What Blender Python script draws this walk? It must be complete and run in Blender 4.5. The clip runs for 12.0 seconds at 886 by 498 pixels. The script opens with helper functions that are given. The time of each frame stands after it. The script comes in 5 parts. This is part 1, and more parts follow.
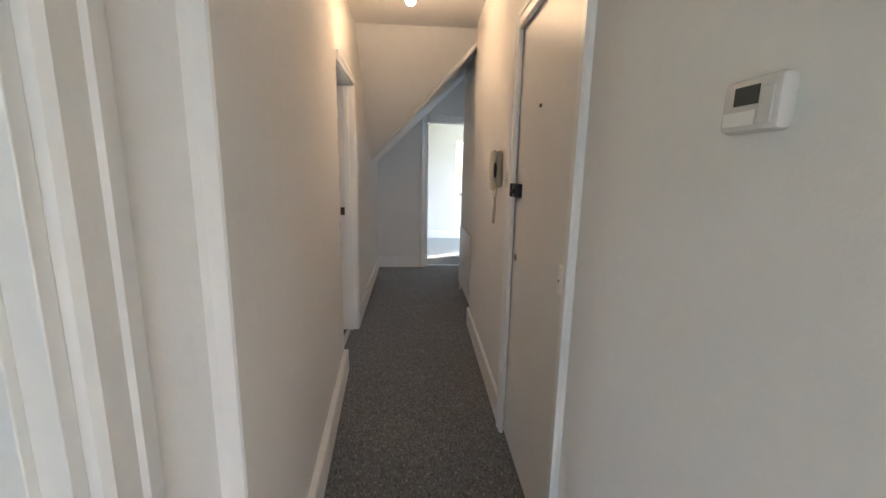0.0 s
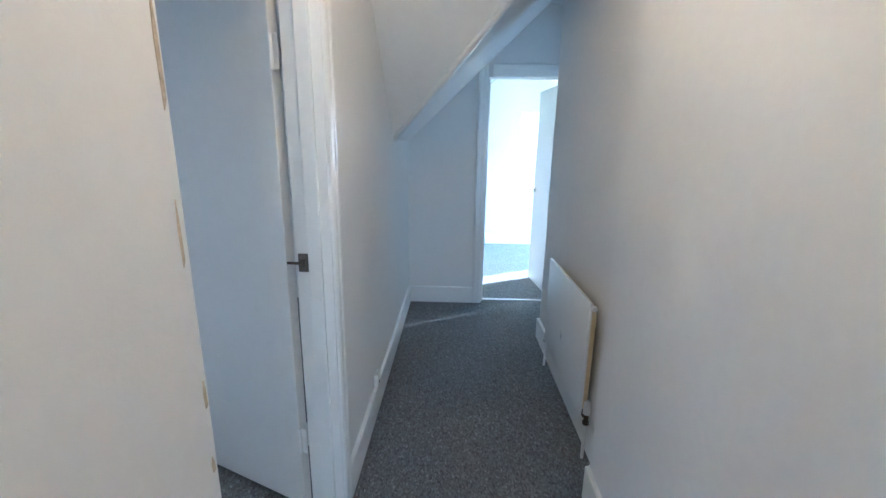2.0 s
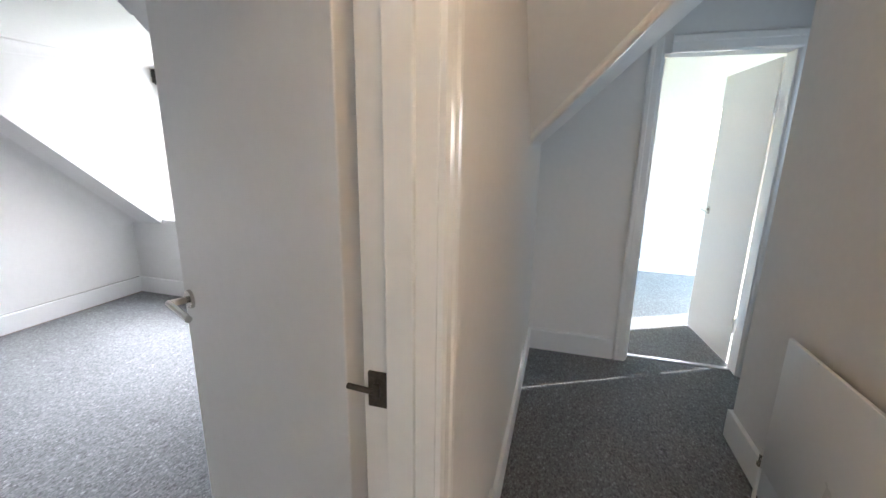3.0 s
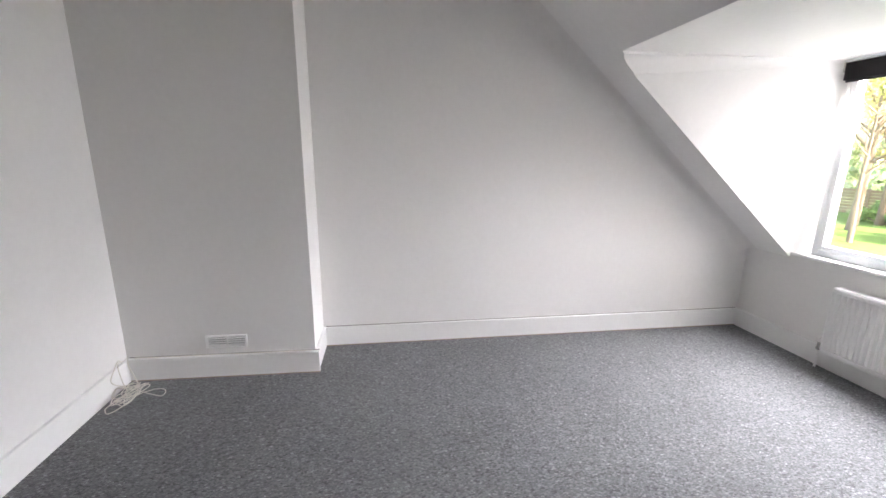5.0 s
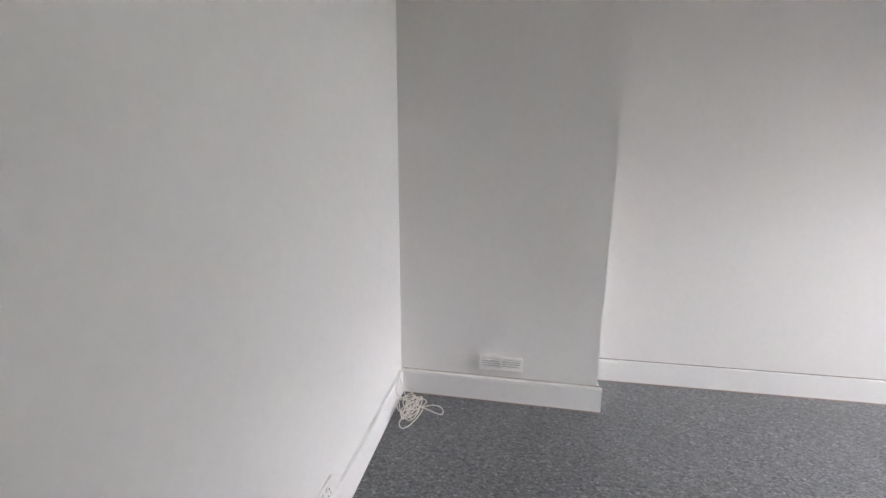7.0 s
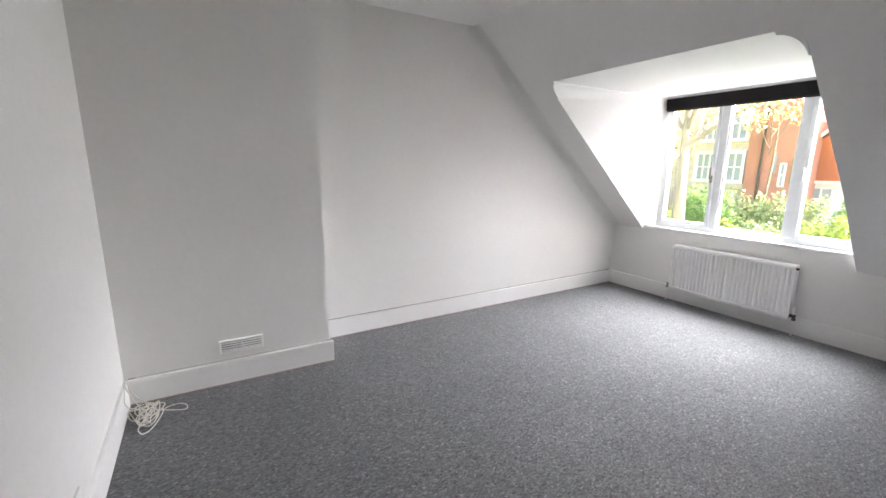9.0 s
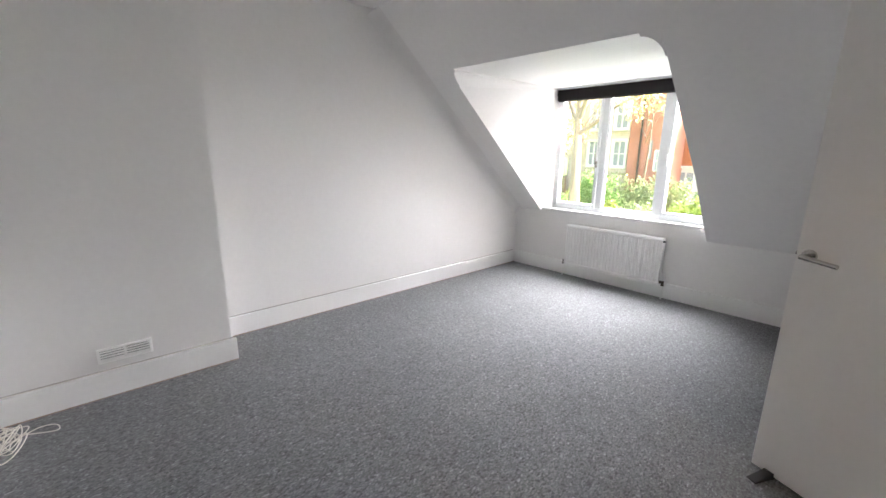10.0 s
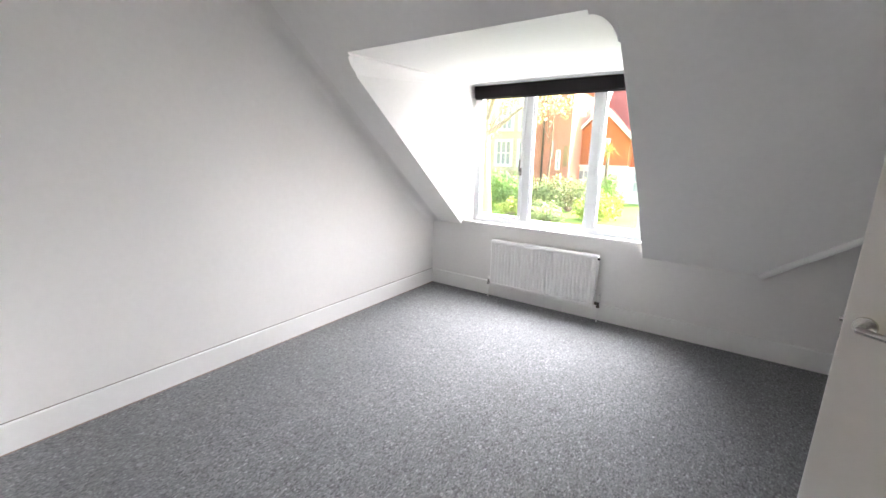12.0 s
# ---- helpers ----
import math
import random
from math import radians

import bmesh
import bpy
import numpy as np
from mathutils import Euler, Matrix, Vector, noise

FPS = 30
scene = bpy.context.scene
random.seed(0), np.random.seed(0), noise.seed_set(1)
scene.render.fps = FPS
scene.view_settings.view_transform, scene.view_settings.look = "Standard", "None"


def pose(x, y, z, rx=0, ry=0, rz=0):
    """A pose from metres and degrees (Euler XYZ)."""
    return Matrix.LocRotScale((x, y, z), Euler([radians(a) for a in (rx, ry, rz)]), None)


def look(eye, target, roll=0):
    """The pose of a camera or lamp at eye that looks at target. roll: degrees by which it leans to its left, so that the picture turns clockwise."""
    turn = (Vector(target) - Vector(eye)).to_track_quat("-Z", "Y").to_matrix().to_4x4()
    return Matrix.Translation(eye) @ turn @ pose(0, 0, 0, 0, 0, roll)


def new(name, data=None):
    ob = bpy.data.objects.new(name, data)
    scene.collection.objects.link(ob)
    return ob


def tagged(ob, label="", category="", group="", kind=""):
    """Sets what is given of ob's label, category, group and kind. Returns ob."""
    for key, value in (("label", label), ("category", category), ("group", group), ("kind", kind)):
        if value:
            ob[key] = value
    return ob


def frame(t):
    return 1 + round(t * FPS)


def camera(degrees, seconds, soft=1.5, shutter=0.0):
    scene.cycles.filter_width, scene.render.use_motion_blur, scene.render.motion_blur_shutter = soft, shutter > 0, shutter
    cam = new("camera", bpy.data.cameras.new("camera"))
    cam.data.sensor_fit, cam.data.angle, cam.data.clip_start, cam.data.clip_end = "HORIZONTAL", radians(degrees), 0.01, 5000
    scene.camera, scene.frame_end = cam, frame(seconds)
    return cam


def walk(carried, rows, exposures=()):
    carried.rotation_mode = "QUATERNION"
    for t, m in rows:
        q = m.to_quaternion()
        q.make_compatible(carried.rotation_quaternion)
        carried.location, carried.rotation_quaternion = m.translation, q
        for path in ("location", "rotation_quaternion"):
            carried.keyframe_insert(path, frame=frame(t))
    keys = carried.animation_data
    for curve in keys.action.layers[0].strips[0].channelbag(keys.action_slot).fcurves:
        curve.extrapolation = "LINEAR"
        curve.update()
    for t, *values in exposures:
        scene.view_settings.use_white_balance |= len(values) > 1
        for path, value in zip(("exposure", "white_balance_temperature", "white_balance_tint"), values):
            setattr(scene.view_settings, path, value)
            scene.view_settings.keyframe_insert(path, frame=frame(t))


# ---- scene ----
cam = camera(94.3, 12.0)
PATH = [
    (0, (0.46, 0.685, 1.359), (0.615, 2.643, 0.982), 1.1),
    (0.5, (0.453, 1.161, 1.35), (0.517, 3.111, 0.911), 0.7),
    (1, (0.456, 1.691, 1.37), (0.487, 3.636, 0.907), 0.8),
    (1.5, (0.440, 2.254, 1.389), (0.453, 4.197, 0.915), 0.9),
    (2, (0.406, 2.755, 1.395), (0.356, 4.698, 0.922), 0.9),
    (2.5, (0.334, 3.216, 1.411), (0.11, 5.147, 0.941), 0.8),
    (2.7, (0.273, 3.367, 1.402), (-0.053, 5.284, 0.935), 0.9),
    (4.3, (-0.453, 3.702, 1.388), (-2.133, 4.688, 0.936), 0.6),
    (4.5, (-0.575, 3.64, 1.434), (-2.357, 4.421, 0.974), 0.5),
    (4.6, (-0.617, 3.607, 1.439), (-2.443, 4.286, 0.983), 0.5),
    (5, (-0.784, 3.404, 1.437), (-2.714, 3.675, 0.987), 0.5),
    (5.5, (-0.985, 3.057, 1.384), (-2.939, 2.916, 0.982), 0.6),
    (6, (-1.063, 2.759, 1.358), (-2.981, 2.34, 0.976), 0.4),
    (6.5, (-1.125, 2.508, 1.361), (-3.038, 2.049, 1.001), 0.6),
    (6.7, (-1.147, 2.45, 1.391), (-3.064, 2.018, 1.015), 0.5),
    (8.3, (-0.790, 2.25, 1.407), (-2.648, 2.873, 1.018), 0.5),
    (8.5, (-0.741, 2.249, 1.394), (-2.555, 2.995, 1.005), 0.45),
    (9, (-0.659, 2.22, 1.38), (-2.345, 3.217, 0.975), 0.5),
    (9.5, (-0.638, 2.218, 1.379), (-2.195, 3.394, 0.937), 0.7),
    (10, (-0.608, 2.234, 1.377), (-2.037, 3.554, 0.914), 0.7),
    (10.5, (-0.588, 2.264, 1.4), (-1.9, 3.695, 0.919), 0.8),
    (11, (-0.609, 2.324, 1.431), (-1.832, 3.83, 0.946), 0.9),
    (11.5, (-0.791, 2.514, 1.423), (-1.948, 4.073, 0.943), 0.9),
    (12, (-1.123, 2.836, 1.441), (-2.242, 4.427, 0.976), 0.9),
]
EXPOSURES = [(0.0, 3.0, 6350, 17), (0.5, 3.42, 6100, 14), (1.0, 3.66, 5500, 11), (1.5, 3.7, 4900, 8), (2.0, 3.64, 4700, 6), (2.7, 3.54, 5700, 13), (4.3, 3.16, 6450, 16), (5.0, 3.14, 6450, 18), (5.6, 2.98, 6500, 19), (6.5, 3.24, 6450, 18), (8.5, 3.24, 6450, 17), (11.0, 3.34, 6450, 16), (12.0, 3.42, 6450, 16)]
walk(cam, [(t, look(eye, target, roll)) for t, eye, target, roll in PATH], EXPOSURES)

# ---- light ----
world = bpy.data.worlds.new("sky")
scene.world = world
world.use_nodes = True
sky = world.node_tree.nodes.new("ShaderNodeTexSky")
sky.sky_type, sky.sun_disc = "NISHITA", False
SUN_TO = Vector((0.88, 0.47, 0.45)).normalized()
sky.sun_elevation = math.asin(SUN_TO.z)
sky.sun_rotation = math.atan2(SUN_TO.x, SUN_TO.y)
sky.air_density, sky.dust_density = 1.0, 3.0
world.node_tree.links.new(sky.outputs["Color"], world.node_tree.nodes["Background"].inputs["Color"])
world.node_tree.nodes["Background"].inputs["Strength"].default_value = 0.15

sun = new("sun", bpy.data.lights.new("sun", "SUN"))
sun.data.energy, sun.data.angle, sun.data.color = 2.5, radians(0.6), (1.0, 0.95, 0.87)
sun.matrix_basis = look(SUN_TO * 60, (0, 0, 0))


def sky_lamp(name, eye, target, width, height, watts, color=(0.93, 0.96, 1.0)):
    """An area lamp standing in for light from a window, or added as fill."""
    lamp = new(name, bpy.data.lights.new(name, "AREA"))
    lamp.data.shape, lamp.data.size, lamp.data.size_y = "RECTANGLE", width, height
    lamp.data.energy, lamp.data.color = watts, color
    lamp.matrix_basis = look(eye, target)
    return lamp


sky_lamp("high_skylight", (-3.8, 11.4, 11.2), (-2.6, 6.5, 1.2), 12.0, 8.0, 2000, (0.97, 0.985, 1.0))
sky_lamp("low_skylight", (-4.0, 17.0, 7.5), (-3.4, 6.5, 7.2), 12.0, 6.2, 950, (0.97, 0.985, 1.0))
sky_lamp("side_skylight", (1.6, 21.0, 3.0), (-2.5, 6.5, 1.4), 9.0, 9.0, 440, (0.97, 0.985, 1.0))
sky_lamp("end_room_skylight", (4.6, 8.0, 2.7), (2.2, 7.6, 0.7), 1.6, 1.4, 95, (0.54, 0.81, 1.0))
# the lobby lamp is added to brighten the hall's end; no window is known
sky_lamp("lobby_fill", (1.71, 6.03, 1.50), (0.2, 5.9, 0.9), 0.50, 0.95, 0.27, (0.70, 0.87, 1.0))
# start and west room lamps stand at assumed windows, out of view
sky_lamp("start_room_skylight", (4.0, 0.0, 2.4), (2.0, 0.1, 0.9), 1.6, 1.4, 6, (0.68, 0.84, 1.0))
sky_lamp("west_room_skylight", (-3.19, -0.45, 1.45), (0.9, 1.2, 1.2), 0.7, 1.2, 0.6, (0.68, 0.84, 1.0))
# added fill from behind the start, for surfaces facing south
sky_lamp("south_room_fill", (0.62, -3.29, 1.45), (0.3, 1.4, 1.2), 0.8, 1.2, 3.4, (0.66, 0.83, 1.0))
bulb_light = new("hall_bulb_light", bpy.data.lights.new("hall_bulb_light", "POINT"))
bulb_light.data.energy, bulb_light.data.color, bulb_light.data.shadow_soft_size = 0.6, (1.0, 0.70, 0.44), 0.035
bulb_light.location = (0.45, 3.45, 2.31)


# ---- materials ----
def surface(name, color, rough=0.5, metal=0.0, vary=0.05, patch=1.3, grain=45.0, bump=0.1, relief=90.0, specular=0.5):
    """A procedural surface: wide patches and fine grain in the colour, fine relief in the normal."""
    m = bpy.data.materials.new(name)
    m.use_nodes = True
    tree = m.node_tree
    nodes, links = tree.nodes, tree.links
    shader = nodes["Principled BSDF"]
    place = nodes.new("ShaderNodeTexCoord")
    wide, fine, micro = (nodes.new("ShaderNodeTexNoise") for _ in range(3))
    for n, s, d in ((wide, patch, 4.0), (fine, grain, 3.0), (micro, relief, 3.0)):
        n.inputs["Scale"].default_value, n.inputs["Detail"].default_value = s, d
        links.new(place.outputs["Object"], n.inputs["Vector"])
    add = nodes.new("ShaderNodeMath")
    add.operation = "ADD"
    links.new(wide.outputs["Fac"], add.inputs[0])
    links.new(fine.outputs["Fac"], add.inputs[1])
    span = nodes.new("ShaderNodeMapRange")
    span.inputs["From Min"].default_value, span.inputs["From Max"].default_value = 0.6, 1.4
    span.inputs["To Min"].default_value, span.inputs["To Max"].default_value = 1 - vary, 1 + vary
    links.new(add.outputs[0], span.inputs["Value"])
    tint = nodes.new("ShaderNodeVectorMath")
    tint.operation = "SCALE"
    tint.inputs[0].default_value = color
    links.new(span.outputs[0], tint.inputs["Scale"])
    links.new(tint.outputs[0], shader.inputs["Base Color"])
    sheen = nodes.new("ShaderNodeMapRange")
    sheen.inputs["To Min"].default_value, sheen.inputs["To Max"].default_value = max(rough - 0.08, 0.02), min(rough + 0.08, 1)
    links.new(wide.outputs["Fac"], sheen.inputs["Value"])
    links.new(sheen.outputs[0], shader.inputs["Roughness"])
    shader.inputs["Metallic"].default_value = metal
    shader.inputs["Specular IOR Level"].default_value = specular
    if bump:
        lift = nodes.new("ShaderNodeBump")
        lift.inputs["Strength"].default_value, lift.inputs["Distance"].default_value = bump, 0.004
        links.new(micro.outputs["Fac"], lift.inputs["Height"])
        links.new(lift.outputs[0], shader.inputs["Normal"])
    return m


def carpet_surface():
    """Grey loop carpet with short pale and dark flecks, a little teal, and worn lanes."""
    m = surface("carpet", (0.1, 0.1, 0.105), 0.95, 0, 0.1, 0.8, 20, 0, 200, 0.1)
    nodes, links = m.node_tree.nodes, m.node_tree.links
    shader = nodes["Principled BSDF"]
    place = nodes["Texture Coordinate"]
    stretch = nodes.new("ShaderNodeMapping")
    stretch.inputs["Scale"].default_value = (1.0, 0.6, 1.0)
    stretch.inputs["Rotation"].default_value = (0, 0, radians(38))
    links.new(place.outputs["Object"], stretch.inputs["Vector"])
    tuft = nodes.new("ShaderNodeTexNoise")
    tuft.inputs["Scale"].default_value, tuft.inputs["Detail"].default_value, tuft.inputs["Roughness"].default_value = 140, 4.0, 0.75
    links.new(stretch.outputs[0], tuft.inputs["Vector"])
    fleck = nodes.new("ShaderNodeTexVoronoi")
    fleck.inputs["Scale"].default_value = 150
    links.new(stretch.outputs[0], fleck.inputs["Vector"])
    part_of = nodes.new("ShaderNodeSeparateColor")
    links.new(fleck.outputs["Color"], part_of.inputs["Color"])
    blend = nodes.new("ShaderNodeMath")
    blend.operation = "MULTIPLY_ADD"
    blend.inputs[1].default_value = 0.34
    links.new(part_of.outputs[0], blend.inputs[0])
    links.new(tuft.outputs["Fac"], blend.inputs[2])
    ramp = nodes.new("ShaderNodeValToRGB")
    stops = ramp.color_ramp.elements
    stops[0].position, stops[0].color = 0.36, (0.066, 0.066, 0.068, 1)
    stops[1].position, stops[1].color = 0.98, (0.28, 0.28, 0.284, 1)
    for at, red, green, blue in ((0.50, 0.112, 0.112, 0.114), (0.68, 0.146, 0.146, 0.148), (0.80, 0.188, 0.188, 0.191)):
        stops.new(at).color = (red, green, blue, 1)
    links.new(blend.outputs[0], ramp.inputs["Fac"])
    hue = nodes.new("ShaderNodeMix")
    hue.data_type, hue.blend_type = "RGBA", "MULTIPLY"
    hue.inputs[7].default_value = (0.96, 1.0, 1.0, 1)
    links.new(part_of.outputs[1], hue.inputs[0])
    links.new(ramp.outputs["Color"], hue.inputs[6])
    dash_place = nodes.new("ShaderNodeMapping")
    dash_place.inputs["Scale"].default_value = (1.0, 0.5, 1.0)
    dash_place.inputs["Rotation"].default_value = (0, 0, radians(-24))
    links.new(place.outputs["Object"], dash_place.inputs["Vector"])
    dash = nodes.new("ShaderNodeTexVoronoi")
    dash.inputs["Scale"].default_value = 135
    links.new(dash_place.outputs[0], dash.inputs["Vector"])
    dash_part = nodes.new("ShaderNodeSeparateColor")
    links.new(dash.outputs["Color"], dash_part.inputs["Color"])
    dash_tone = nodes.new("ShaderNodeValToRGB")
    dash_tone.color_ramp.interpolation = "CONSTANT"
    tones = dash_tone.color_ramp.elements
    tones[0].position, tones[0].color = 0.0, (0.66, 0.66, 0.66, 1)
    tones[1].position, tones[1].color = 0.93, (1.45, 1.45, 1.45, 1)
    tones.new(0.13).color = (1.0, 1.0, 1.0, 1)
    links.new(dash_part.outputs[0], dash_tone.inputs["Fac"])
    dashed = nodes.new("ShaderNodeVectorMath")
    dashed.operation = "MULTIPLY"
    links.new(hue.outputs[2], dashed.inputs[0])
    links.new(dash_tone.outputs["Color"], dashed.inputs[1])
    lane = nodes.new("ShaderNodeTexNoise")
    lane.inputs["Scale"].default_value, lane.inputs["Detail"].default_value = 2.2, 5.0
    links.new(place.outputs["Object"], lane.inputs["Vector"])
    wear = nodes.new("ShaderNodeMapRange")
    wear.inputs["To Min"].default_value, wear.inputs["To Max"].default_value = 0.82, 1.18
    links.new(lane.outputs["Fac"], wear.inputs["Value"])
    tint = nodes.new("ShaderNodeVectorMath")
    tint.operation = "SCALE"
    links.new(dashed.outputs[0], tint.inputs[0])
    links.new(wear.outputs[0], tint.inputs["Scale"])
    links.new(tint.outputs[0], shader.inputs["Base Color"])
    lift = nodes.new("ShaderNodeBump")
    lift.inputs["Strength"].default_value, lift.inputs["Distance"].default_value = 0.32, 0.004
    links.new(blend.outputs[0], lift.inputs["Height"])
    links.new(lift.outputs[0], shader.inputs["Normal"])
    shader.inputs["Roughness"].default_value = 1.0
    shader.inputs["Sheen Weight"].default_value = 0.25
    shader.inputs["Sheen Roughness"].default_value = 0.45
    return m


def glow_surface(name, color, strength):
    m = bpy.data.materials.new(name)
    m.use_nodes = True
    shader = m.node_tree.nodes["Principled BSDF"]
    shader.inputs["Emission Color"].default_value = (*color, 1)
    shader.inputs["Emission Strength"].default_value = strength
    return m


def glass_surface():
    m = bpy.data.materials.new("window_glass")
    m.use_nodes = True
    shader = m.node_tree.nodes["Principled BSDF"]
    shader.inputs["Base Color"].default_value = (0.97, 0.99, 0.98, 1)
    shader.inputs["Transmission Weight"].default_value = 1.0
    shader.inputs["Roughness"].default_value = 0.0
    shader.inputs["IOR"].default_value = 1.45
    return m


def banded(m, scale, depth, dark, axis="Z", width=0.1):
    """Adds courses (brick rows, tile rows) to a surface as relief and darker joints."""
    nodes, links = m.node_tree.nodes, m.node_tree.links
    shader = nodes["Principled BSDF"]
    wave = nodes.new("ShaderNodeTexBrick")
    wave.inputs["Scale"].default_value = scale
    wave.inputs["Mortar Size"].default_value = width
    wave.inputs["Color1"].default_value = (1, 1, 1, 1)
    wave.inputs["Color2"].default_value = (0.82, 0.82, 0.82, 1)
    wave.inputs["Mortar"].default_value = (dark, dark, dark, 1)
    turn = nodes.new("ShaderNodeMapping")
    turn.inputs["Rotation"].default_value = (radians(90), 0, 0) if axis == "Z" else (0, 0, 0)
    links.new(nodes["Texture Coordinate"].outputs["Object"], turn.inputs["Vector"])
    links.new(turn.outputs[0], wave.inputs["Vector"])
    old = shader.inputs["Base Color"].links[0].from_socket
    times = nodes.new("ShaderNodeVectorMath")
    times.operation = "MULTIPLY"
    links.new(old, times.inputs[0])
    links.new(wave.outputs["Color"], times.inputs[1])
    links.new(times.outputs[0], shader.inputs["Base Color"])
    return m


PAINT = surface("wall_paint", (0.80, 0.787, 0.77), 0.75, 0, 0.025, 0.9, 30, 0.12, 160, 0.3)
CEILING = surface("ceiling_paint", (0.85, 0.84, 0.825), 0.85, 0, 0.025, 0.8, 25, 0.1, 140, 0.25)
GLOSS = surface("gloss_white_paint", (0.84, 0.835, 0.82), 0.32, 0, 0.025, 2.5, 40, 0.05, 60, 0.5)
DOORPAINT = surface("door_paint", (0.79, 0.77, 0.74), 0.38, 0, 0.02, 1.5, 30, 0.06, 50, 0.5)
CARPET = carpet_surface()
PVC = surface("white_pvc", (0.78, 0.81, 0.82), 0.28, 0, 0.015, 2, 30, 0.0)
ENAMEL = surface("radiator_enamel", (0.82, 0.815, 0.80), 0.3, 0, 0.015, 3, 40, 0.02, 60)
CREAM = surface("yellowed_enamel", (0.72, 0.58, 0.34), 0.5, 0, 0.08, 6, 60, 0.05)
PLASTIC = surface("white_plastic", (0.80, 0.79, 0.77), 0.32, 0, 0.015, 5, 60, 0.0)
GREYPLASTIC = surface("aged_white_plastic", (0.62, 0.60, 0.575), 0.4, 0, 0.03, 6, 60, 0.0)
OLIVE = surface("olive_grey_plastic", (0.45, 0.40, 0.30), 0.42, 0, 0.05, 8, 60, 0.02)
CORD = surface("beige_cord", (0.52, 0.48, 0.38), 0.5, 0, 0.05, 8, 60, 0.02)
OLIVEDARK = surface("dark_olive_plastic", (0.36, 0.32, 0.235), 0.5, 0, 0.05, 8, 60, 0.02)
STEEL = surface("brushed_steel", (0.55, 0.53, 0.50), 0.24, 1.0, 0.06, 8, 120, 0.03, 200)
BRASS = surface("tarnished_brass", (0.34, 0.26, 0.13), 0.42, 1.0, 0.2, 40, 120, 0.1, 150)
DARKMETAL = surface("dark_tarnished_metal", (0.10, 0.085, 0.07), 0.45, 0.8, 0.3, 60, 150, 0.2, 200)
DARKJOINT = surface("dark_joint", (0.26, 0.24, 0.215), 0.9, 0, 0.3, 4, 60, 0.1)
BROWNLINE = surface("brown_line", (0.30, 0.22, 0.17), 0.9, 0, 0.3, 6, 60, 0.1)
VENTWHITE = surface("white_moulded_plastic", (0.92, 0.915, 0.90), 0.35, 0, 0.01, 5, 60, 0.0)
BLACK = surface("black_plastic", (0.010, 0.011, 0.016), 0.5, 0, 0.1, 8, 60, 0.02, 90.0, 0.25)
# black for rubber and small parts, also for painted shade in phone and vent
RUBBER_AND_SHADE = surface("black_rubber_and_shade", (0.015, 0.015, 0.016), 0.8, 0, 0.1, 8, 60, 0.1)
BLIND = surface("black_blind_fabric", (0.012, 0.010, 0.012), 0.85, 0, 0.15, 3, 300, 0.15, 400, 0.2)
SCREEN = surface("grey_screen", (0.06, 0.065, 0.06), 0.2, 0, 0.05, 5, 60, 0)
CABLE = surface("white_cable", (0.74, 0.71, 0.64), 0.5, 0, 0.06, 20, 80, 0.0)
ALUMINIUM = surface("aluminium_bar", (0.62, 0.62, 0.62), 0.35, 1.0, 0.06, 8, 120, 0.05, 200)
BARE = surface("bare_plaster_and_wood", (0.56, 0.46, 0.35), 0.85, 0, 0.3, 20, 80, 0.3, 200)
GLASS = glass_surface()
FILAMENT = glow_surface("lit_bulb", (1.0, 0.66, 0.32), 15.0)
GRASS = surface("lawn", (0.20, 0.31, 0.07), 0.95, 0, 0.35, 0.35, 6, 0.6, 30, 0.2)
EARTH = surface("render_of_outside_walls", (0.45, 0.42, 0.38), 0.9, 0, 0.1, 1, 20, 0.2)
# stone, red brick and hung tile colours are paled to include outdoor haze
STONE = banded(surface("pale_stone", (0.72, 0.61, 0.50), 0.85, 0, 0.2, 0.6, 5, 0.4, 20), 1.6, 0.1, 0.75, width=0.03)
BRICKRED = banded(surface("red_brick", (0.56, 0.25, 0.185), 0.85, 0, 0.2, 0.5, 8, 0.3, 25), 4.0, 0.1, 0.8, width=0.04)
BRICKORANGE = banded(surface("orange_hung_tiles", (0.60, 0.20, 0.085), 0.8, 0, 0.15, 0.6, 9, 0.3, 25), 4.5, 0.1, 0.7, width=0.05)
ROOFTILE = banded(surface("red_roof_tiles", (0.36, 0.12, 0.085), 0.8, 0, 0.2, 0.5, 9, 0.3, 25), 3.5, 0.1, 0.7, "XY", 0.06)
WHITERENDER = surface("white_masonry_paint", (0.78, 0.76, 0.72), 0.8, 0, 0.06, 0.7, 8, 0.2, 30)
# pane grey is lightened to stand in for the sky it would reflect
PANESKY = surface("window_pane_sky_tone", (0.36, 0.38, 0.40), 0.08, 0, 0.1, 2, 10, 0)
TIMBER = surface("weathered_fence_timber", (0.30, 0.20, 0.12), 0.9, 0, 0.25, 2, 20, 0.4, 30)
BARK = surface("grey_brown_bark", (0.21, 0.155, 0.11), 0.95, 0, 0.3, 2, 14, 0.9, 18)
LEAFGOLD = surface("golden_leaves", (0.66, 0.52, 0.26), 0.7, 0, 0.35, 0.8, 5, 0)
LEAFGREEN = surface("green_leaves", (0.24, 0.37, 0.10), 0.65, 0, 0.45, 0.9, 6, 0)
LEAFPALE = surface("pale_green_leaves", (0.33, 0.38, 0.17), 0.65, 0, 0.4, 0.9, 6, 0)
LEAFYELLOW = surface("yellow_green_leaves", (0.36, 0.42, 0.09), 0.65, 0, 0.35, 0.9, 6, 0)


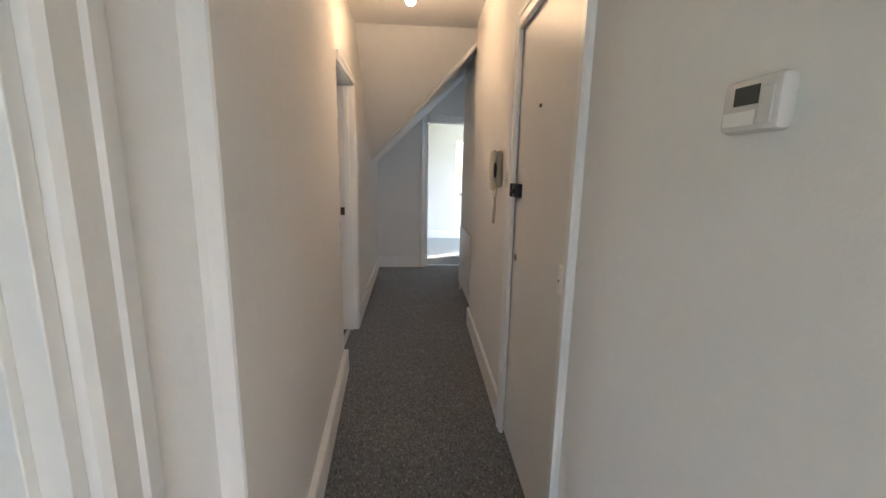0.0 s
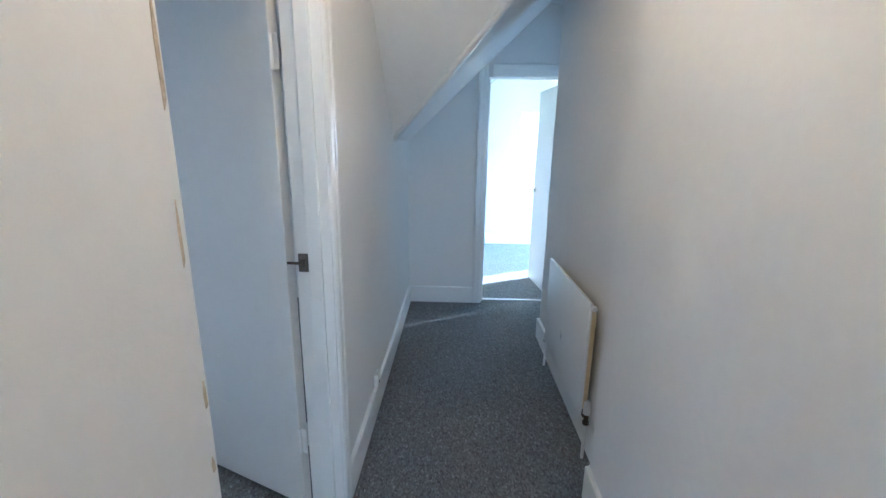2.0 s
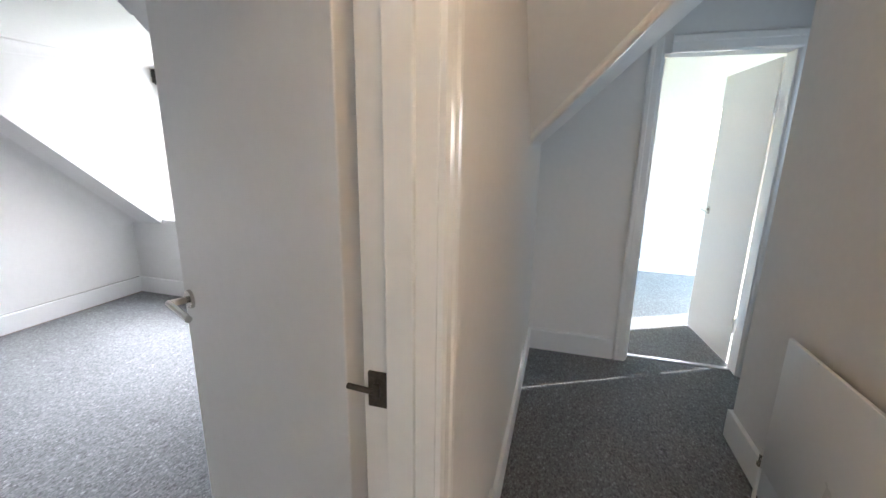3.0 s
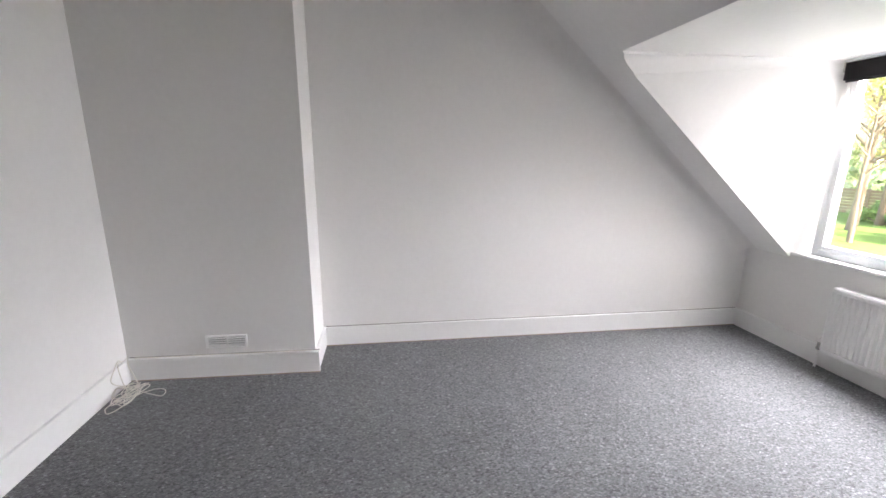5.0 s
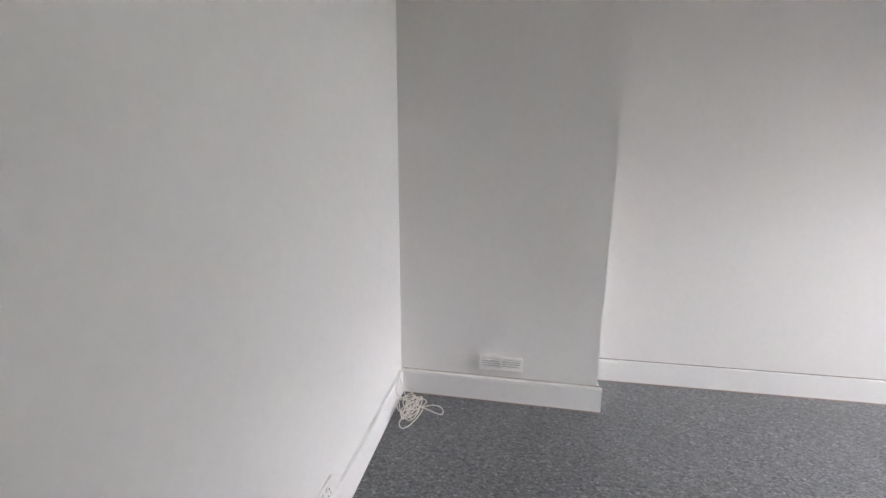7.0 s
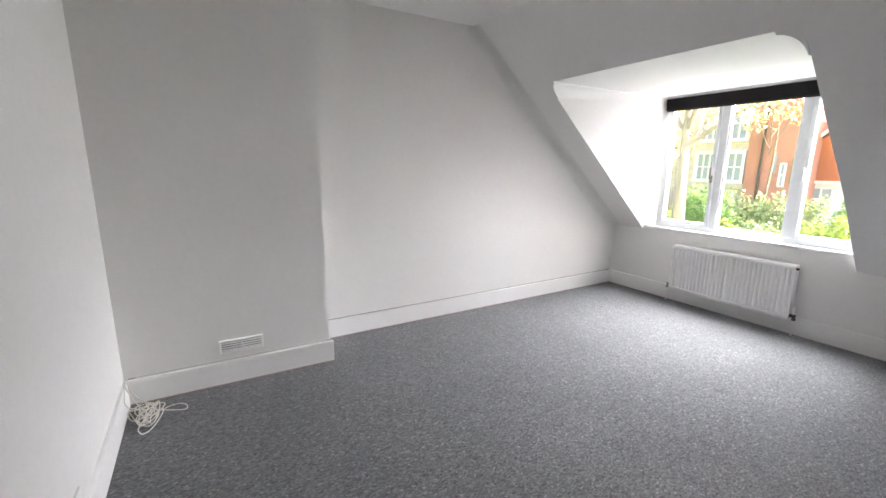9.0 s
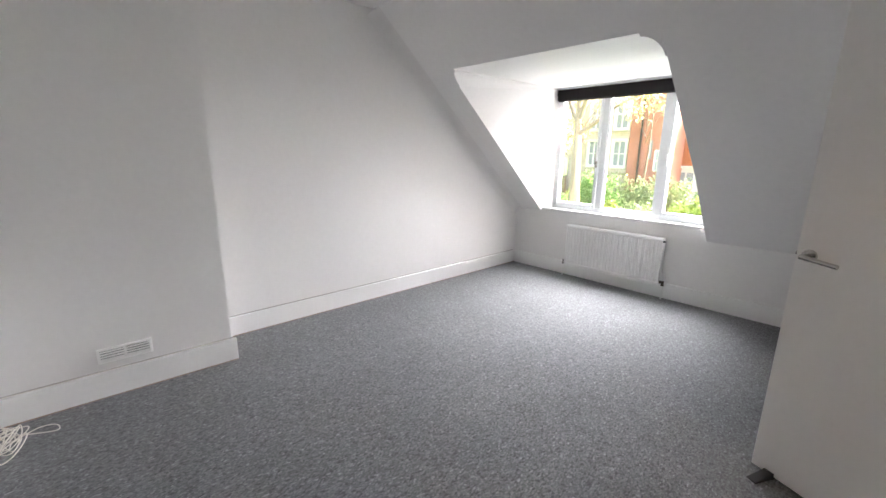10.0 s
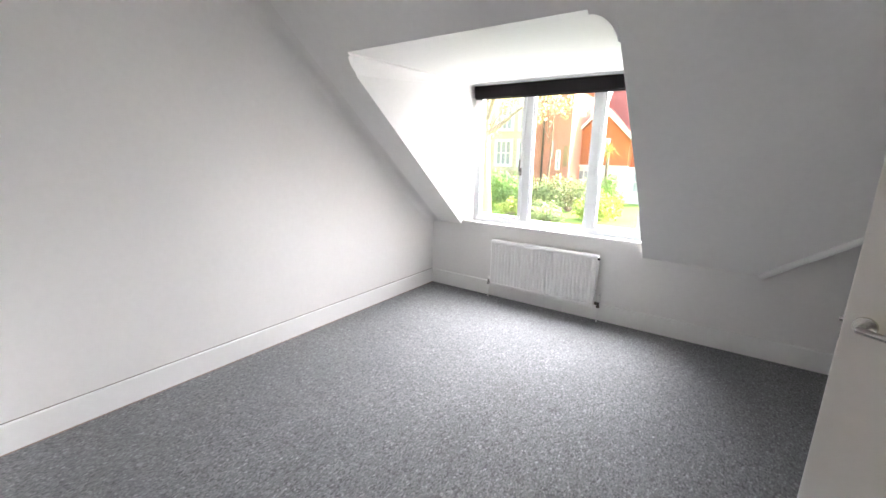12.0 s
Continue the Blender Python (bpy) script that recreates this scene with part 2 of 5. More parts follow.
# ---- building helpers ----
def world_of(ob):
    m = ob.matrix_parent_inverse @ ob.matrix_basis
    return world_of(ob.parent) @ m if ob.parent else ob.matrix_basis.copy()


def mesh_of(name, bm, material, smooth=False):
    bmesh.ops.recalc_face_normals(bm, faces=bm.faces)
    data = bpy.data.meshes.new(name)
    bm.to_mesh(data)
    bm.free()
    data.materials.append(material)
    if smooth:
        data.shade_smooth()
        data.set_sharp_from_angle(angle=radians(38))
    return data


def thing(name, m=None, **tags):
    """An empty at the base of a thing, which carries its parts."""
    ob = new(name)
    ob.empty_display_size = 0.05
    if m is not None:
        ob.matrix_basis = m
    return tagged(ob, **tags)


def part(name, bm, material, parent, label="", local=False, smooth=False):
    """One mesh under a thing or part; its vertices are in the world, or in the parent's own frame where local."""
    ob = new(name, mesh_of(name, bm, material, smooth))
    ob.parent = parent
    if not local:
        ob.matrix_parent_inverse = world_of(parent).inverted()
    return tagged(ob, label=label)


def structure(name, bm, material, label, category, smooth=False):
    return tagged(new(name, mesh_of(name, bm, material, smooth)), label=label, category=category, kind="structure")


def single(name, bm, material, label, category, group="", kind="", smooth=False):
    return tagged(new(name, mesh_of(name, bm, material, smooth)), label=label, category=category, group=group, kind=kind)


def box(bm, x0, x1, y0, y1, z0, z1, bevel=0.0, segments=2):
    made = bmesh.ops.create_cube(bm, size=1.0)["verts"]
    for v in made:
        v.co = Vector(((x0 + x1) / 2 + v.co.x * (x1 - x0), (y0 + y1) / 2 + v.co.y * (y1 - y0), (z0 + z1) / 2 + v.co.z * (z1 - z0)))
    if bevel:
        edges = list({e for v in made for e in v.link_edges})
        bmesh.ops.bevel(bm, geom=edges, offset=bevel, segments=segments, profile=0.5, affect="EDGES")
    return bm


def boxes(*rows, bevel=0.0):
    bm = bmesh.new()
    for r in rows:
        box(bm, *r, bevel=bevel)
    return bm


def prism(bm, outline, axis, a, b):
    """Extrudes an outline of 2D points along an axis: x takes (y, z), y takes (x, z), z takes (x, y)."""
    def at(p, d):
        return {"x": (d, p[0], p[1]), "y": (p[0], d, p[1]), "z": (p[0], p[1], d)}[axis]
    low = [bm.verts.new(at(p, a)) for p in outline]
    high = [bm.verts.new(at(p, b)) for p in outline]
    bm.faces.new(low)
    bm.faces.new(high[::-1])
    for i in range(len(outline)):
        j = (i + 1) % len(outline)
        bm.faces.new((low[i], low[j], high[j], high[i]))
    return bm


def rod(bm, p, q, r, r2=None, sides=12):
    """A round bar from p to q."""
    p, q = Vector(p), Vector(q)
    turn = (q - p).to_track_quat("Z", "Y").to_matrix().to_4x4()
    m = Matrix.Translation((p + q) / 2) @ turn
    bmesh.ops.create_cone(bm, cap_ends=True, segments=sides, radius1=r, radius2=r if r2 is None else r2, depth=(q - p).length, matrix=m)
    return bm


def tube(name, paths, r, material, parent=None, **tags):
    """Round cable or wire along smooth paths, as a mesh."""
    bm = bmesh.new()
    for pts in paths:
        pts = [Vector(p) for p in pts]
        fine = []
        for i in range(len(pts) - 1):
            p0, p1, p2, p3 = pts[max(i - 1, 0)], pts[i], pts[i + 1], pts[min(i + 2, len(pts) - 1)]
            for k in range(6):
                s = k / 6
                fine.append(0.5 * ((2 * p1) + (p2 - p0) * s + (2 * p0 - 5 * p1 + 4 * p2 - p3) * s * s + (3 * p1 - p0 - 3 * p2 + p3) * s ** 3))
        fine.append(pts[-1])
        rings = []
        for i, c in enumerate(fine):
            d = (fine[min(i + 1, len(fine) - 1)] - fine[max(i - 1, 0)]).normalized()
            u = d.orthogonal().normalized() if not rings else (last - d * last.dot(d)).normalized()
            last = u
            w = d.cross(u)
            rings.append([bm.verts.new(c + r * (math.cos(a) * u + math.sin(a) * w)) for a in (0, math.tau / 6, math.tau / 3, math.pi, math.tau * 2 / 3, math.tau * 5 / 6)])
        for a, b in zip(rings, rings[1:]):
            for k in range(6):
                bm.faces.new((a[k], a[(k + 1) % 6], b[(k + 1) % 6], b[k]))
        bm.faces.new(rings[0][::-1])
        bm.faces.new(rings[-1])
    if parent:
        return part(name, bm, material, parent, smooth=True)
    return tagged(new(name, mesh_of(name, bm, material, True)), **tags)


# ---- the plan, in metres ----
CEIL = 2.52
KNEE_Y, KNEE_Z, PITCH = 6.43, 0.70, 0.875
LEAN_Z, LEAN = 1.455, 0.95
GROUND = -2.2


def slope_a(y):
    return KNEE_Z + PITCH * (KNEE_Y - y)


def slope_b(x):
    return LEAN_Z + LEAN * x


def valley_y(x):
    return KNEE_Y - (slope_b(x) - KNEE_Z) / PITCH


TOP_A = KNEE_Y - (CEIL - KNEE_Z) / PITCH
TOP_B = (CEIL - LEAN_Z) / LEAN
LOW_B = (KNEE_Z - LEAN_Z) / LEAN
LOW_Z, KINK_Z = 0.615, 1.2
LOW_X, KINK_X = (LOW_Z - LEAN_Z) / LEAN, (KINK_Z - LEAN_Z) / LEAN

# ---- floors and ceilings ----
structure("floor", boxes((-3.95, 3.4, -3.3, 9.05, -0.12, 0.0)), CARPET, "dark grey flecked carpet over the whole flat", "carpet")
structure("ceiling", boxes((-3.95, 3.0, -3.3, TOP_A, CEIL, CEIL + 0.1), (TOP_B, 3.4, TOP_A + 0.001, 9.05, CEIL, CEIL + 0.1)), CEILING, "flat matt white plaster ceiling", "ceiling")


def slab(name, faces, label, sides=True):
    """A sloping ceiling: its lower face, given thickness upwards."""
    bm = bmesh.new()
    for f in faces:
        low = [bm.verts.new(p) for p in f]
        high = [bm.verts.new((p[0], p[1], p[2] + 0.16)) for p in f]
        bm.faces.new(low)
        bm.faces.new(high[::-1])
        for i in range(len(f) if sides else 0):
            j = (i + 1) % len(f)
            bm.faces.new((low[i], low[j], high[j], high[i]))
    return structure(name, bm, CEILING, label, "sloping ceiling")


DX0, DX1, DTOP, COVE = -3.42, -1.66, 2.066, 0.11


def on_a(x, y):
    return (x, y, slope_a(y))


def on_a_z(x, z):
    return (x, KNEE_Y - (z - KNEE_Z) / PITCH, z)


def cove_points(side):
    """The coved corner of the dormer, from its cheek up to its soffit, with a small step at each end."""
    x, s, wide = (DX0, 1, 0.06) if side < 0 else (DX1, -1, COVE)
    pts = [(x, DTOP - COVE - 0.010), (x + s * 0.008, DTOP - COVE - 0.010)]
    for k in range(9):
        a = math.pi / 2 * k / 8
        pts.append((x + s * (0.012 + wide * (1 - math.cos(a))), DTOP - COVE - 0.004 + (COVE - 0.012) * math.sin(a)))
    pts.append((x + s * (0.012 + wide), DTOP))
    return pts


hole_y = KNEE_Y - (DTOP - KNEE_Z) / PITCH
faces_a = [
    [on_a(-3.95, TOP_A), on_a(-3.95, KNEE_Y), on_a(DX0, KNEE_Y), on_a(DX0, TOP_A)],
    [on_a(DX0, TOP_A), on_a(DX0, hole_y), on_a(DX1, hole_y), on_a(DX1, TOP_A)],
    [on_a(DX1, TOP_A), on_a_z(DX1, KINK_Z), on_a_z(KINK_X, KINK_Z), on_a(TOP_B, TOP_A)],
    [on_a_z(DX1, KINK_Z), (DX1, KNEE_Y, LOW_Z), (LOW_X, KNEE_Y, LOW_Z), on_a_z(KINK_X, KINK_Z)],
]
for side in (-1, 1):
    pts = cove_points(side)
    corner = (pts[0][0], DTOP)
    for p, q in zip(pts[1:], pts[2:]):
        faces_a.append([on_a_z(*corner), on_a_z(*p), on_a_z(*q)])
slab("sloping_ceiling_a", faces_a, "white plastered roof slope falling to a low knee wall", False)
slab("sloping_ceiling_b", [[(LOW_X, KNEE_Y, LOW_Z), on_a_z(KINK_X, KINK_Z), (TOP_B, TOP_A, CEIL), (TOP_B, 9.05, CEIL), (LOW_X, 9.05, LOW_Z)]], "white plastered roof slope of the other wing")

# soft plaster cove between the far wall and the slope
run = Vector((0, -1, PITCH)).normalized()
inward = Vector((0, -PITCH, -1)).normalized()
cove = bmesh.new()
rings = []
for y in (KNEE_Y - 0.01, TOP_A):
    c = Vector((-3.79, y, slope_a(y)))
    arc = [c + Vector((0.085 * (1 - math.sin(a)), 0, 0)) + inward * 0.085 * (1 - math.cos(a)) for a in [math.pi / 2 * k / 8 for k in range(9)]]
    rings.append([cove.verts.new(p) for p in [c + Vector((-0.01, 0, 0)) - inward * 0.01] + arc])
for i in range(10):
    cove.faces.new((rings[0][i], rings[0][(i + 1) % 10], rings[1][(i + 1) % 10], rings[1][i]))
cove.faces.new(rings[0])
cove.faces.new(rings[1][::-1])
structure("trim_cove", cove, PAINT, "softly rounded plaster corner under the slope", "cove", True)

# bead along the edge where the two slopes meet
va, vm, vb = Vector((LOW_X, KNEE_Y, LOW_Z)), Vector(on_a_z(KINK_X, KINK_Z)), Vector((TOP_B, TOP_A, CEIL))
bead = bmesh.new()
rod(bead, va + Vector((0.0, -0.006, -0.006)), vm, 0.024, 0.02, sides=10)
rod(bead, vm, vb, 0.02, sides=10)
structure("trim_valley", bead, GLOSS, "white rounded bead along the edge of two roof slopes", "trim", True)

# dormer lining: cheeks, coves and soffit
outline = [(DX0, 0.70)] + cove_points(-1) + cove_points(1)[::-1] + [(DX1, 0.70)]
lining = bmesh.new()
inner0 = [lining.verts.new(on_a_z(x, z)) for x, z in outline]


def squared(x, z):
    """The coves die out towards the window, where the corners are square."""
    edge = DX0 if x < -2.5 else DX1
    if z > DTOP - COVE - 0.02:
        x, z = edge + (x - edge) * 0.08, DTOP - (DTOP - z) * 0.08
    return x + (0.102 if x < -2.5 else 0.0), 6.60, z


inner1 = [lining.verts.new(squared(x, z)) for x, z in outline]
mid_x, mid_z = (DX0 + DX1) / 2, 1.3


def pushed(x, z):
    return (x + (0.1 if x > mid_x else -0.1) * (abs(x - mid_x) > 0.6), z + (0.1 if z > mid_z else 0.0))


outer0 = [lining.verts.new((pushed(x, z)[0], KNEE_Y - (z - KNEE_Z) / PITCH + 0.06, pushed(x, z)[1] + 0.02)) for x, z in outline]
outer1 = [lining.verts.new((pushed(x, z)[0], 6.60, pushed(x, z)[1])) for x, z in outline]
for i in range(len(outline) - 1):
    for a, b in ((inner0, inner1), (inner1, outer1), (outer1, outer0), (outer0, inner0)):
        lining.faces.new((a[i], a[i + 1], b[i + 1], b[i]))
structure("dormer_lining", lining, PAINT, "white plastered dormer cheeks and coved soffit", "dormer", True)


# ---- walls ----
def wall(name, bm, label="smooth white painted plaster wall"):
    return structure(name, bm, PAINT, label, "wall")


# partition between hall and bedroom, with two doorways
wall("wall_hall_west", boxes((-0.12, 0.0, -1.2, 0.40, 0, CEIL), (-0.12, 0.0, 0.40, 1.22, 2.0, CEIL), (-0.12, 0.0, 3.34, 4.10, 2.0, CEIL)), "white painted hall wall with two doorways")
wall("wall_hall_west_pier", prism(bmesh.new(), [(-0.12, 1.22), (0.0, 1.22), (0.012, 1.36), (0.050, 1.455), (0.060, 1.478), (0.074, 1.485), (0.104, 1.487), (0.108, 1.493), (0.010, 3.34), (-0.12, 3.34)], "z", 0, CEIL),
     "white painted hall wall, slightly askew, with a plaster return")
wall("wall_hall_west_end", prism(bmesh.new(), [(4.10, 0), (6.45, 0), (6.45, slope_b(0) + 0.05), (valley_y(0), slope_b(0) + 0.05), (TOP_A, CEIL), (4.10, CEIL)], "x", -0.12, 0.0))
# hall, east side
EAST = pose(0.948, 2.63, 0, 0, 0, -1.174)
east = wall("wall_hall_east", boxes((0, 0.12, -3.83, -3.38, 0, CEIL), (0, 0.12, -3.38, -1.93, 2.0, CEIL), (0, 0.12, -1.93, -0.80, 0, CEIL), (0, 0.12, -0.80, 0.0, 1.99, CEIL),
     (0, 0.12, 0.0, 1.56, 0, CEIL)), "white painted hall wall with the entrance doorway")
east.matrix_basis = EAST
wall("wall_hall_step", boxes((1.075, 1.19, 4.19, 5.60, 0, CEIL), (1.075, 1.72, 5.60, 5.69, 0, CEIL)))
# the opening in this unseen wall is added for the lobby lamp
wall("wall_lobby_east", boxes((1.62, 1.72, 5.69, 5.76, 0, CEIL), (1.62, 1.72, 5.76, 6.30, 0, 1.0), (1.62, 1.72, 5.76, 6.30, 2.0, CEIL), (1.62, 1.72, 6.30, 6.40, 0, CEIL)))
# unseen box added behind the opening to keep light off the lawn out
wall("wall_lobby_light_block", boxes((1.80, 1.88, 5.60, 6.42, 0.9, 2.1), (1.72, 1.80, 5.60, 5.72, 0.9, 2.1), (1.72, 1.80, 6.33, 6.42, 0.9, 2.1), (1.72, 1.88, 5.60, 6.42, 0.82, 0.9), (1.72, 1.88, 5.60, 6.42, 2.1, 2.18)))
# south doorway and the room behind it are unseen, added to admit the fill
wall("wall_hall_south", boxes((-0.12, 0.12, -1.3, -1.2, 0, CEIL), (0.12, 0.92, -1.3, -1.2, 2.0, CEIL), (0.92, 1.10, -1.3, -1.2, 0, CEIL)))
wall("wall_added_south_room", boxes((-0.22, -0.12, -3.3, -1.3, 0, CEIL), (1.10, 1.20, -3.3, -1.3, 0, CEIL), (-0.12, 0.2, -3.3, -3.2, 0, CEIL), (0.2, 1.02, -3.3, -3.2, 0, 0.83), (0.2, 1.02, -3.3, -3.2, 2.07, CEIL), (1.02, 1.10, -3.3, -3.2, 0, CEIL)))
wall("wall_stair_east", boxes((1.9, 2.0, 1.4, 3.0, 0, CEIL), (1.10, 2.0, 1.3, 1.4, 0, CEIL), (1.10, 2.0, 3.0, 3.1, 0, CEIL)))
# wall at the hall's end, with a doorway
wall("wall_hall_end", prism(prism(prism(bmesh.new(), [(-0.12, 0), (0.665, 0), (0.665, slope_b(0.665)), (-0.12, slope_b(-0.12))], "y", 6.40, 6.52),
     [(0.665, 1.98), (1.345, 1.98), (1.345, CEIL), (TOP_B, CEIL), (0.665, slope_b(0.665))], "y", 6.40, 6.52),
     [(1.345, 0), (1.80, 0), (1.80, CEIL), (1.345, CEIL)], "y", 6.40, 6.52))
# bedroom
wall("wall_bedroom_west", prism(bmesh.new(), [(1.62, 0), (6.60, 0), (6.60, slope_a(6.60) + 0.1), (TOP_A, CEIL), (1.62, CEIL)], "x", -3.95, -3.79))
structure("chimney_breast", prism(bmesh.new(), [(-3.79, 1.745), (-3.436, 1.745), (-3.412, 2.915), (-3.79, 2.915)], "z", 0, CEIL), PAINT, "white plastered chimney breast beside the far wall", "chimney breast")
wall("wall_bedroom_south", boxes((-3.95, -0.12, 1.62, 1.745, 0, CEIL)))
wall("wall_bedroom_window", prism(bmesh.new(), [(-3.79, 0), (-0.12, 0), (-0.12, slope_b(-0.12)), (LOW_X, LOW_Z), (DX1, LOW_Z), (DX1, 0.735), (DX0, 0.735), (DX0, KNEE_Z), (-3.79, KNEE_Z)], "y", KNEE_Y, 6.60),
     "low white painted knee wall under a dormer window")
# room beyond the hall's end
wall("wall_end_room_north", boxes((-0.9, 1.34, 8.93, 9.05, 0, CEIL), (1.34, 2.3, 8.93, 9.05, 0, 1.25), (1.34, 2.3, 8.93, 9.05, 1.92, CEIL), (2.3, 3.4, 8.93, 9.05, 0, CEIL)))
wall("wall_end_room_east", boxes((3.3, 3.4, 6.4, 7.3, 0, CEIL), (3.3, 3.4, 7.3, 8.7, 0, 0.8), (3.3, 3.4, 7.3, 8.7, 2.1, CEIL), (3.3, 3.4, 8.7, 8.93, 0, CEIL)))
wall("wall_end_room_west", prism(bmesh.new(), [(6.52, 0), (8.93, 0), (8.93, 1.0), (6.52, 1.0)], "x", -0.55, -0.45))
wall("wall_end_room_south", boxes((1.80, 3.4, 6.40, 6.52, 0, CEIL), (-0.45, -0.12, 6.44, 6.52, 0, 1.0)))
# rooms beside the start of the hall, with unseen, assumed windows for daylight
wall("wall_start_room_west", boxes((-3.2, -0.12, -1.3, -1.2, 0, CEIL), (-3.2, -3.1, -1.2, -0.82, 0, CEIL), (-3.2, -3.1, -0.82, -0.08, 0, 0.83), (-3.2, -3.1, -0.82, -0.08, 2.07, CEIL), (-3.2, -3.1, -0.08, 1.62, 0, CEIL)))
wall("wall_start_room_east", boxes((1.10, 3.0, -1.3, -1.2, 0, CEIL), (1.10, 3.0, 1.18, 1.28, 0, CEIL), (2.9, 3.0, -1.2, -0.7, 0, CEIL), (2.9, 3.0, -0.7, 0.8, 0, 0.7), (2.9, 3.0, -0.7, 0.8, 2.1, CEIL), (2.9, 3.0, 0.8, 1.18, 0, CEIL)))


# ---- skirting boards ----
def skirting(name, x0, y0, x1, y1, side, height=0.15, deep=0.018, lined=False, lip=0.0):
    """A board along a wall from (x0, y0) to (x1, y1), standing out to one side, with a chamfered top."""
    d = Vector((x1 - x0, y1 - y0, 0)).normalized()
    n = Vector((-d.y, d.x, 0)) * side
    bm = bmesh.new()
    ring = [(0, 0), (deep, 0), (deep, height - 0.004), (deep - 0.004, height)] + ([(0.005, height), (0.004, height - 0.01), (0, height - 0.01)] if lined else [(0, height + 0.001)])
    if lip:
        ring = [(0, 0), (deep, 0), (deep, height - 0.016), (deep - 0.003, height - 0.013), (deep + lip, height - 0.011), (deep + lip, height - 0.003), (deep + lip - 0.003, height), (0.005, height), (0.004, height - 0.01), (0, height - 0.01)]
    ends = []
    for p in (Vector((x0, y0, 0)), Vector((x1, y1, 0))):
        ends.append([bm.verts.new(p + n * a + Vector((0, 0, b))) for a, b in ring])
    bm.faces.new(ends[0])
    bm.faces.new(ends[1][::-1])
    n_ring = len(ring)
    for i in range(n_ring):
        bm.faces.new((ends[0][i], ends[0][(i + 1) % n_ring], ends[1][(i + 1) % n_ring], ends[1][i]))
    board = structure(name, bm, GLOSS, "white gloss painted skirting board", "skirting board")
    # thin dark line above the board and a brown one at its foot
    if lined:
        line = bmesh.new()
        p, q = Vector((x0, y0, height + 0.0002)), Vector((x1, y1, height + 0.0002))
        ends = [[line.verts.new(e + n * a + Vector((0, 0, b))) for a, b in ((-0.001, 0), (0.0025, 0), (0.0012, 0.0045), (-0.001, 0.0045))] for e in (p, q)]
        line.faces.new(ends[0])
        line.faces.new(ends[1][::-1])
        for i in range(4):
            line.faces.new((ends[0][i], ends[0][(i + 1) % 4], ends[1][(i + 1) % 4], ends[1][i]))
        part("joint", line, DARKJOINT, board, "dark joint above the board")
        foot = bmesh.new()
        ends = [[foot.verts.new(e + n * (deep + a) + Vector((0, 0, b - height))) for a, b in ((-0.001, 0), (0.0022, 0), (0.0012, 0.004), (-0.001, 0.006))] for e in (p, q)]
        foot.faces.new(ends[0])
        foot.faces.new(ends[1][::-1])
        for i in range(4):
            foot.faces.new((ends[0][i], ends[0][(i + 1) % 4], ends[1][(i + 1) % 4], ends[1][i]))
        part("foot_line", foot, BROWNLINE, board, "brown line along the carpet")
    return board


skirting("baseboard_hall_west_near", 0.1075, 1.495, 0.010, 3.34, -1, deep=0.03)
skirting("baseboard_hall_west_far", 0.0, 4.136, 0.0, 6.40, -1)
skirting("baseboard_hall_end", 0.018, 6.40, 0.585, 6.40, -1)
skirting("baseboard_hall_east", 0.9492, 2.69, 0.98, 4.19, 1)
skirting("baseboard_hall_step", 1.075, 4.20, 1.075, 5.69, 1)
skirting("baseboard_hall_corner", 0.98, 4.19, 1.057, 4.19, 1, deep=0.01)
skirting("baseboard_lobby", 1.057, 5.69, 1.62, 5.69, 1)
skirting("baseboard_breast", -3.4356, 1.763, -3.4116, 2.941, -1, deep=0.026, lined=True, lip=0.004)
skirting("baseboard_breast_return", -3.79, 2.915, -3.412, 2.915, 1)
skirting("baseboard_bedroom_west", -3.79, 2.933, -3.79, 6.412, -1, lined=True)
skirting("baseboard_bedroom_window", -3.79, KNEE_Y, -0.12, KNEE_Y, -1)
skirting("baseboard_bedroom_south", -3.424, 1.745, -0.12, 1.745, 1)
skirting("baseboard_bedroom_east", -0.12, 1.763, -0.12, 3.25, 1)
skirting("baseboard_end_room", -0.45, 8.93, 3.3, 8.93, -1)


# ---- doors and their frames ----
def moulding(bm, p, q, out, across, wide=0.075, deep=0.02):
    """A stepped architrave strip from p to q: out is the way it stands off the wall, across the way of its width, from the opening."""
    p, q, out, across = Vector(p), Vector(q), Vector(out), Vector(across)
    ring = [(0, 0), (0, deep * 0.55), (wide * 0.12, deep * 0.8), (wide * 0.55, deep * 0.8), (wide * 0.62, deep), (wide * 0.9, deep), (wide, deep * 0.6), (wide, 0)]
    a, b = ([bm.verts.new(e + across * s + out * d) for s, d in ring] for e in (p, q))
    bm.faces.new(a)
    bm.faces.new(b[::-1])
    for i in range(len(ring)):
        j = (i + 1) % len(ring)
        bm.faces.new((a[i], a[j], b[j], b[i]))
    return bm


